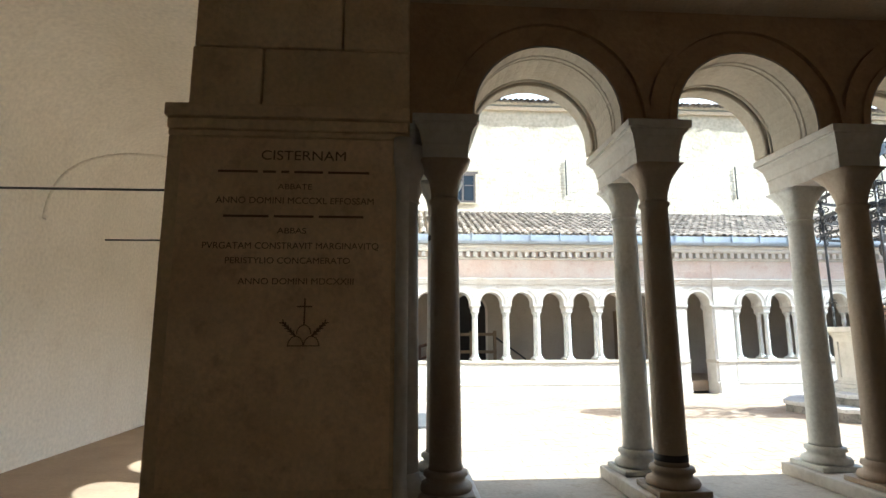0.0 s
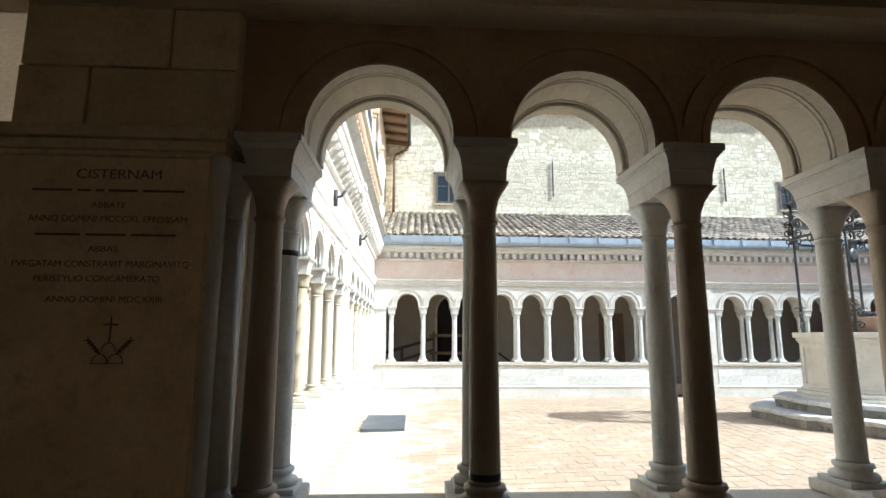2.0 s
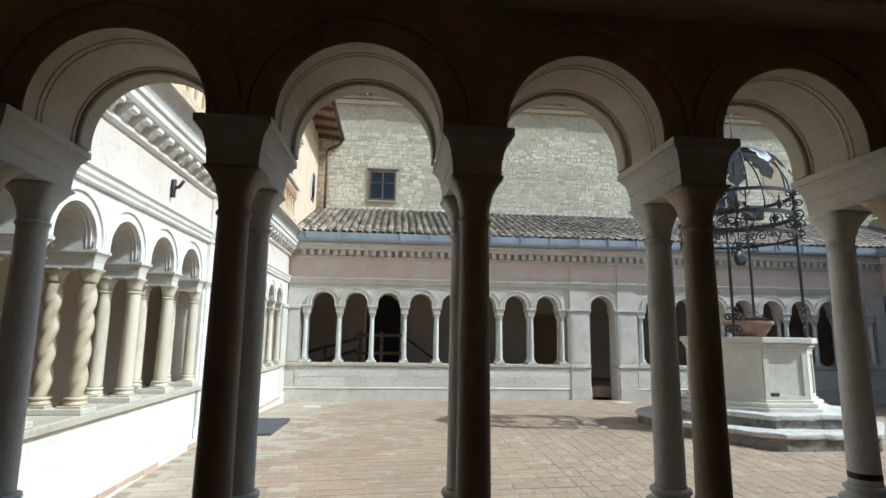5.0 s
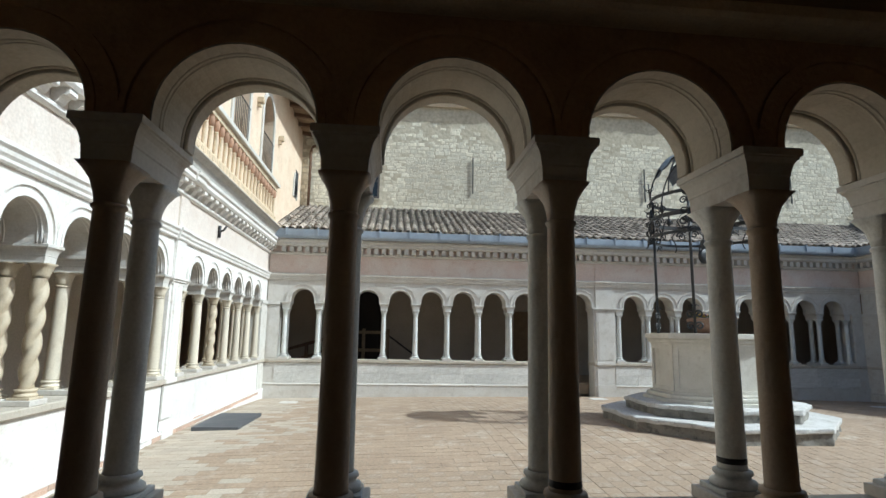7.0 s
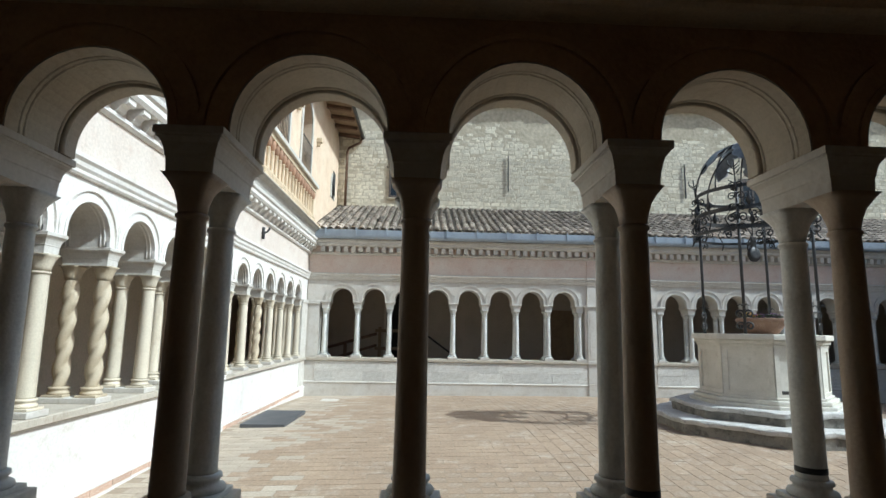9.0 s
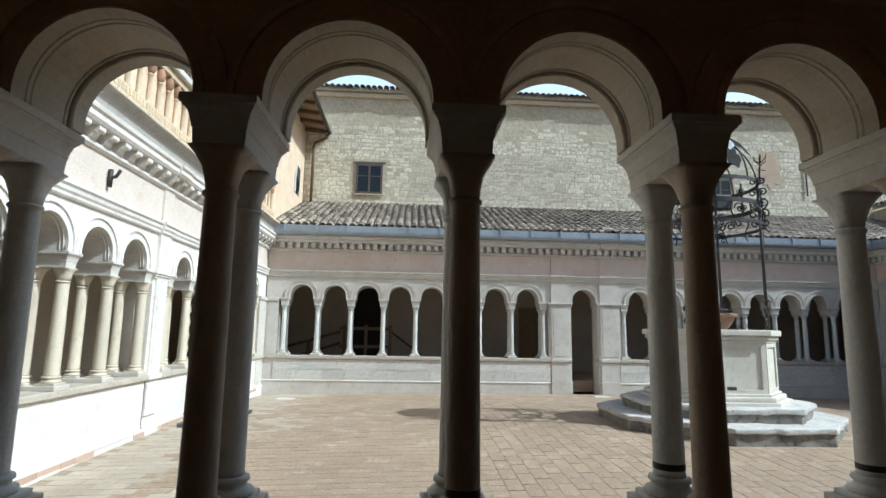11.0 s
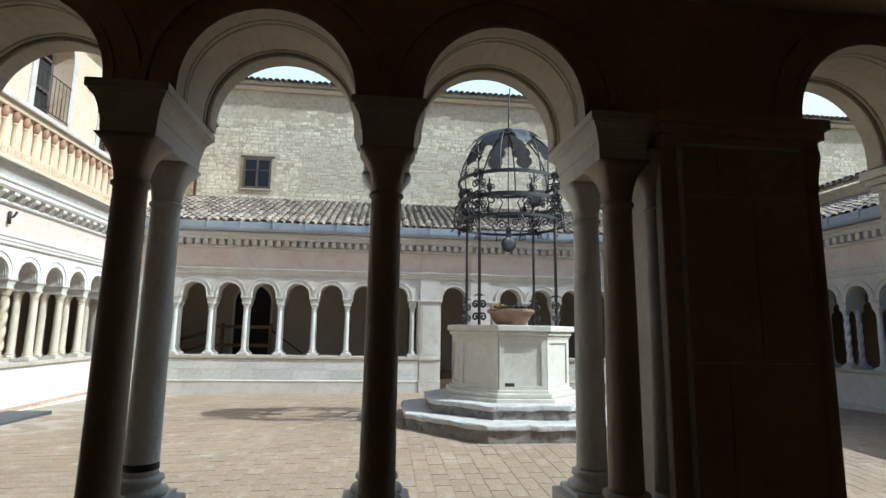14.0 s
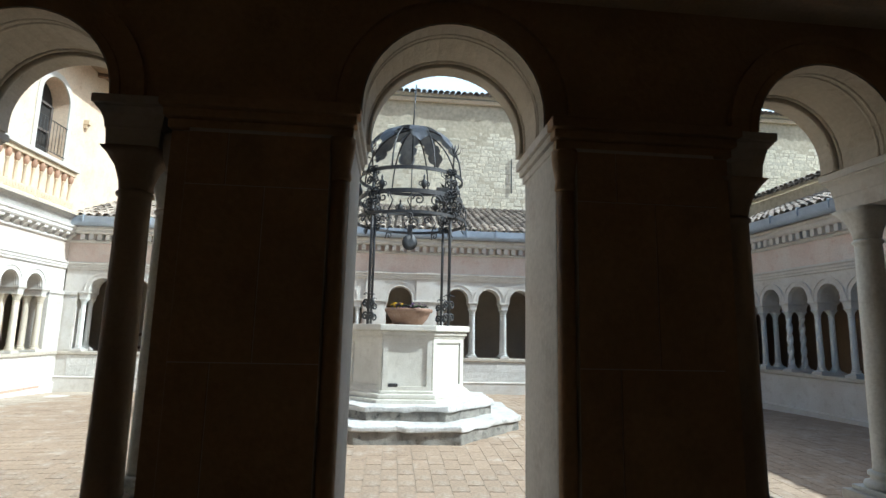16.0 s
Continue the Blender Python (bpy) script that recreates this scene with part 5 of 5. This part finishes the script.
pot = part("pot", lathe(bmesh.new(), [(0.20, 0), (0.24, 0.02), (0.30, 0.10), (0.345, 0.18), (0.35, 0.20), (0.385, 0.205), (0.39, 0.255), (0.37, 0.265), (0.33, 0.25), (0.32, 0.22)], 36), M_POT, bowl)
part("soil", lathe(bmesh.new(), [(0.325, 0.20), (0.325, 0.235), (0.2, 0.25)], 24), M_SOIL, pot)
random.seed(11)
for mat, nm, count, sector in ((M_LEAF, "foliage", 120, (0, 6.28)), (M_YELLOW, "yellow_flowers", 22, (2.6, 3.9)), (M_VIOLET, "violet_flowers", 60, (0, 6.28))):
    bm = bmesh.new()
    for i in range(count):
        a, r = random.uniform(*sector), 0.31 * math.sqrt(random.random())
        sz = random.uniform(0.018, 0.032)
        c = Vector((r * math.cos(a), r * math.sin(a), 0.265 + random.uniform(0.01, 0.075 if mat is not M_LEAF else 0.04)))
        for k in range(4):
            an = 2 * math.pi * k / 4 + a
            d = Vector((math.cos(an), math.sin(an), random.uniform(0.2, 0.8)))
            e = Vector((-math.sin(an), math.cos(an), 0)) * sz * 0.6
            bm.faces.new([bm.verts.new(q) for q in (c, c + d * sz * 0.6 + e, c + d * sz * 1.3, c + d * sz * 0.6 - e)])
    tagged(part(nm, bm, mat, pot), kind="stuff")

# ---- things on the court ----
hz = court_z(0.25, 10.2)
hatch = part("hatch", box(bmesh.new(), -0.12, 0.62, 9.35, 10.95, hz - 0.03, hz + 0.06, 0.01), M_SLATE)
tagged(hatch, "dark slate-grey metal hatch on the paving", "hatch", kind="thing")
for x, y in ((8.54, 14.1), (0.63, 13.7), (15.5, 12.9)):
    z = court_z(x, y)
    tagged(part("drain_cover", box(bmesh.new(), x - 0.2, x + 0.2, y - 0.18, y + 0.18, z - 0.05, z + 0.012, 0.004), M_STONE),
           "small pale stone drain cover in the paving", "drain cover", "drain covers", "thing")

# ---- court paving, laid brick by brick ----
bm = bmesh.new()
nx, ny = 44, 34
LC = XEF - XWF
g = [[bm.verts.new((XWF + LC * i / nx, YS + L2 * j / ny, court_z(XWF + LC * i / nx, YS + L2 * j / ny) - 0.004)) for i in range(nx + 1)] for j in range(ny + 1)]
for j in range(ny):
    for i in range(nx):
        bm.faces.new((g[j][i], g[j][i + 1], g[j + 1][i + 1], g[j + 1][i]))
court = tagged(part("pavement", bm, M_BED), "sunlit court paved with weathered brick", "pavement", kind="structure")
random.seed(21)


def brick_mesh(name, w, l, mat):
    bm = bmesh.new()
    box(bm, -w / 2, w / 2, -l / 2, l / 2, -0.03, 0)
    top = [f for f in bm.faces if all(v.co.z > -0.01 for v in f.verts)]
    for v in top[0].verts:
        v.co.x *= 0.985
        v.co.y *= 0.99
    me = bpy.data.meshes.new(name)
    bm.to_mesh(me)
    bm.free()
    me.materials.append(mat)
    return me


BW, BL = 0.175, 0.35
BRICK = brick_mesh("brick", BW - 0.005, BL - 0.008, M_BRICK)
HALF = brick_mesh("half_brick", BW - 0.005, BL / 2 - 0.008, M_BRICK)
PALE = brick_mesh("pale_brick", BW - 0.005, BL - 0.008, M_PALEBRICK)
rest = {"bricks": ([], [], M_BRICK), "pale_bricks": ([], [], M_PALEBRICK)}
count = 0


def lay(me, key, x, y, turn, near):
    global count
    gx = (court_z(x + 0.05, y) - court_z(x - 0.05, y)) / 0.1 + random.uniform(-0.006, 0.006)
    gy = (court_z(x, y + 0.05) - court_z(x, y - 0.05)) / 0.1 + random.uniform(-0.006, 0.006)
    lean = Vector((0, 0, 1)).rotation_difference(Vector((-gx, -gy, 1)).normalized()).to_matrix().to_4x4()
    q = Matrix.Translation((x, y, court_z(x, y) + random.uniform(-0.001, 0.0015))) @ lean @ pose(0, 0, 0, 0, 0, turn + random.uniform(-1.0, 1.0))
    if near and count < 300:
        ob = new("brick", me)
        ob.parent = court
        ob.matrix_basis = q
        count += 1
    else:
        v, f, _ = rest[key]
        base = len(v)
        v += [tuple(q @ u.co) for u in me.vertices]
        f += [tuple(base + i for i in p.vertices) for p in me.polygons]


y = YS + 0.1
row = 0
while y < YN - 0.05:
    x = XWF + 0.03 + (BL / 2 if row % 2 else 0)
    if row % 2:
        lay(HALF, "bricks", 4.56 - BL / 4, y, 90, False)
    while x < 4.3:
        if x + BL < 4.6 and not (math.hypot(x - WELL[0], y - WELL[1]) < 1.6):
            pale = -0.08 * (row % 3) + random.random() < 1.15 - 0.75 * x + 0.6 * noise.noise((x * 0.5, y * 0.45, 7.0))
            lay(PALE if pale else BRICK, "pale_bricks" if pale else "bricks", x + BL / 2, y, 90, 5.0 < y < 6.4 and x > 2.2 and not pale)
        x += BL
    y += BW
    row += 1
x = 4.56 + BW / 2
col = 0
while x < XEF - 0.05:
    y = YS + 0.2 + (BL / 2 if col % 2 else 0)
    while y < YN - 0.1:
        if math.hypot(x - WELL[0], y - WELL[1]) > 1.55:
            lay(BRICK, "bricks", x, y, 0, 4.9 < y < 6.3 and x < 10.5)
        y += BL
    x += BW
    col += 1
for key, (v, f, mat) in rest.items():
    me = bpy.data.meshes.new(key)
    me.from_pydata(v, [], f)
    me.materials.append(mat)
    ob = new(key, me)
    ob.parent = court
    tagged(ob, "weathered brown paving bricks" if key == "bricks" else "pale lime-stained paving bricks", kind="stuff")

# ---- stone blocks of the north parapet ----
random.seed(31)
b = box(bmesh.new(), -0.5, 0.5, -0.016, 0.01, 0, 1)
block_me = bpy.data.meshes.new("block")
b.to_mesh(block_me)
b.free()
block_me.materials.append(M_BLOCK)
for z0, z1 in ((0.305, 0.565), (0.57, 0.835)):
    for a, e in ((0.02, 7.6), (L1 - 7.6, L1 - 0.02)):
        x = a
        while x < e - 0.1:
            w = min(random.uniform(0.5, 1.3), e - x)
            ob = new("block", block_me)
            ob.parent = wall_north
            ob.matrix_basis = Matrix.Translation((x + w / 2, random.uniform(-0.003, 0.002), z0)) @ Matrix.Diagonal((w - 0.008, 1, z1 - z0 - 0.006, 1))
            x += w

# ---- bare pink bricks along the foot of the west parapet ----
random.seed(41)
b = box(bmesh.new(), -0.5, 0.5, -0.052, -0.03, 0, 1)
foot_me = bpy.data.meshes.new("foot_brick")
b.to_mesh(foot_me)
b.free()
foot_me.materials.append(M_FOOTBRICK)
x = 0.5
while x < L2 - 0.4:
    w = random.uniform(0.18, 0.42)
    if noise.noise((x * 0.7, 2.0, 5.0)) > -0.22:
        ob = new("foot_brick", foot_me)
        ob.parent = wall_west
        ob.matrix_basis = Matrix.Translation((x + w / 2, random.uniform(-0.002, 0.002), 0.05 + random.uniform(-0.012, 0.012))) @ Matrix.Diagonal((w - 0.012, 1, random.uniform(0.07, 0.11), 1))
    x += w
# a weathered open joint in the west parapet
for x0, seed in ((8.68 - YS, 1.0),):
    bm = bmesh.new()
    pts = []
    for i in range(15):
        z = 0.0 + (PAR - 0.1) * i / 14
        pts.append((x0 + 0.022 * noise.noise((z * 5, seed, 0.0)), -0.046 if z < 0.15 else -0.002, z))
    tube(bm, pts, 0.011, 6)
    part("open_joint", bm, M_LICHEN, wall_west, "dark weathered joint")
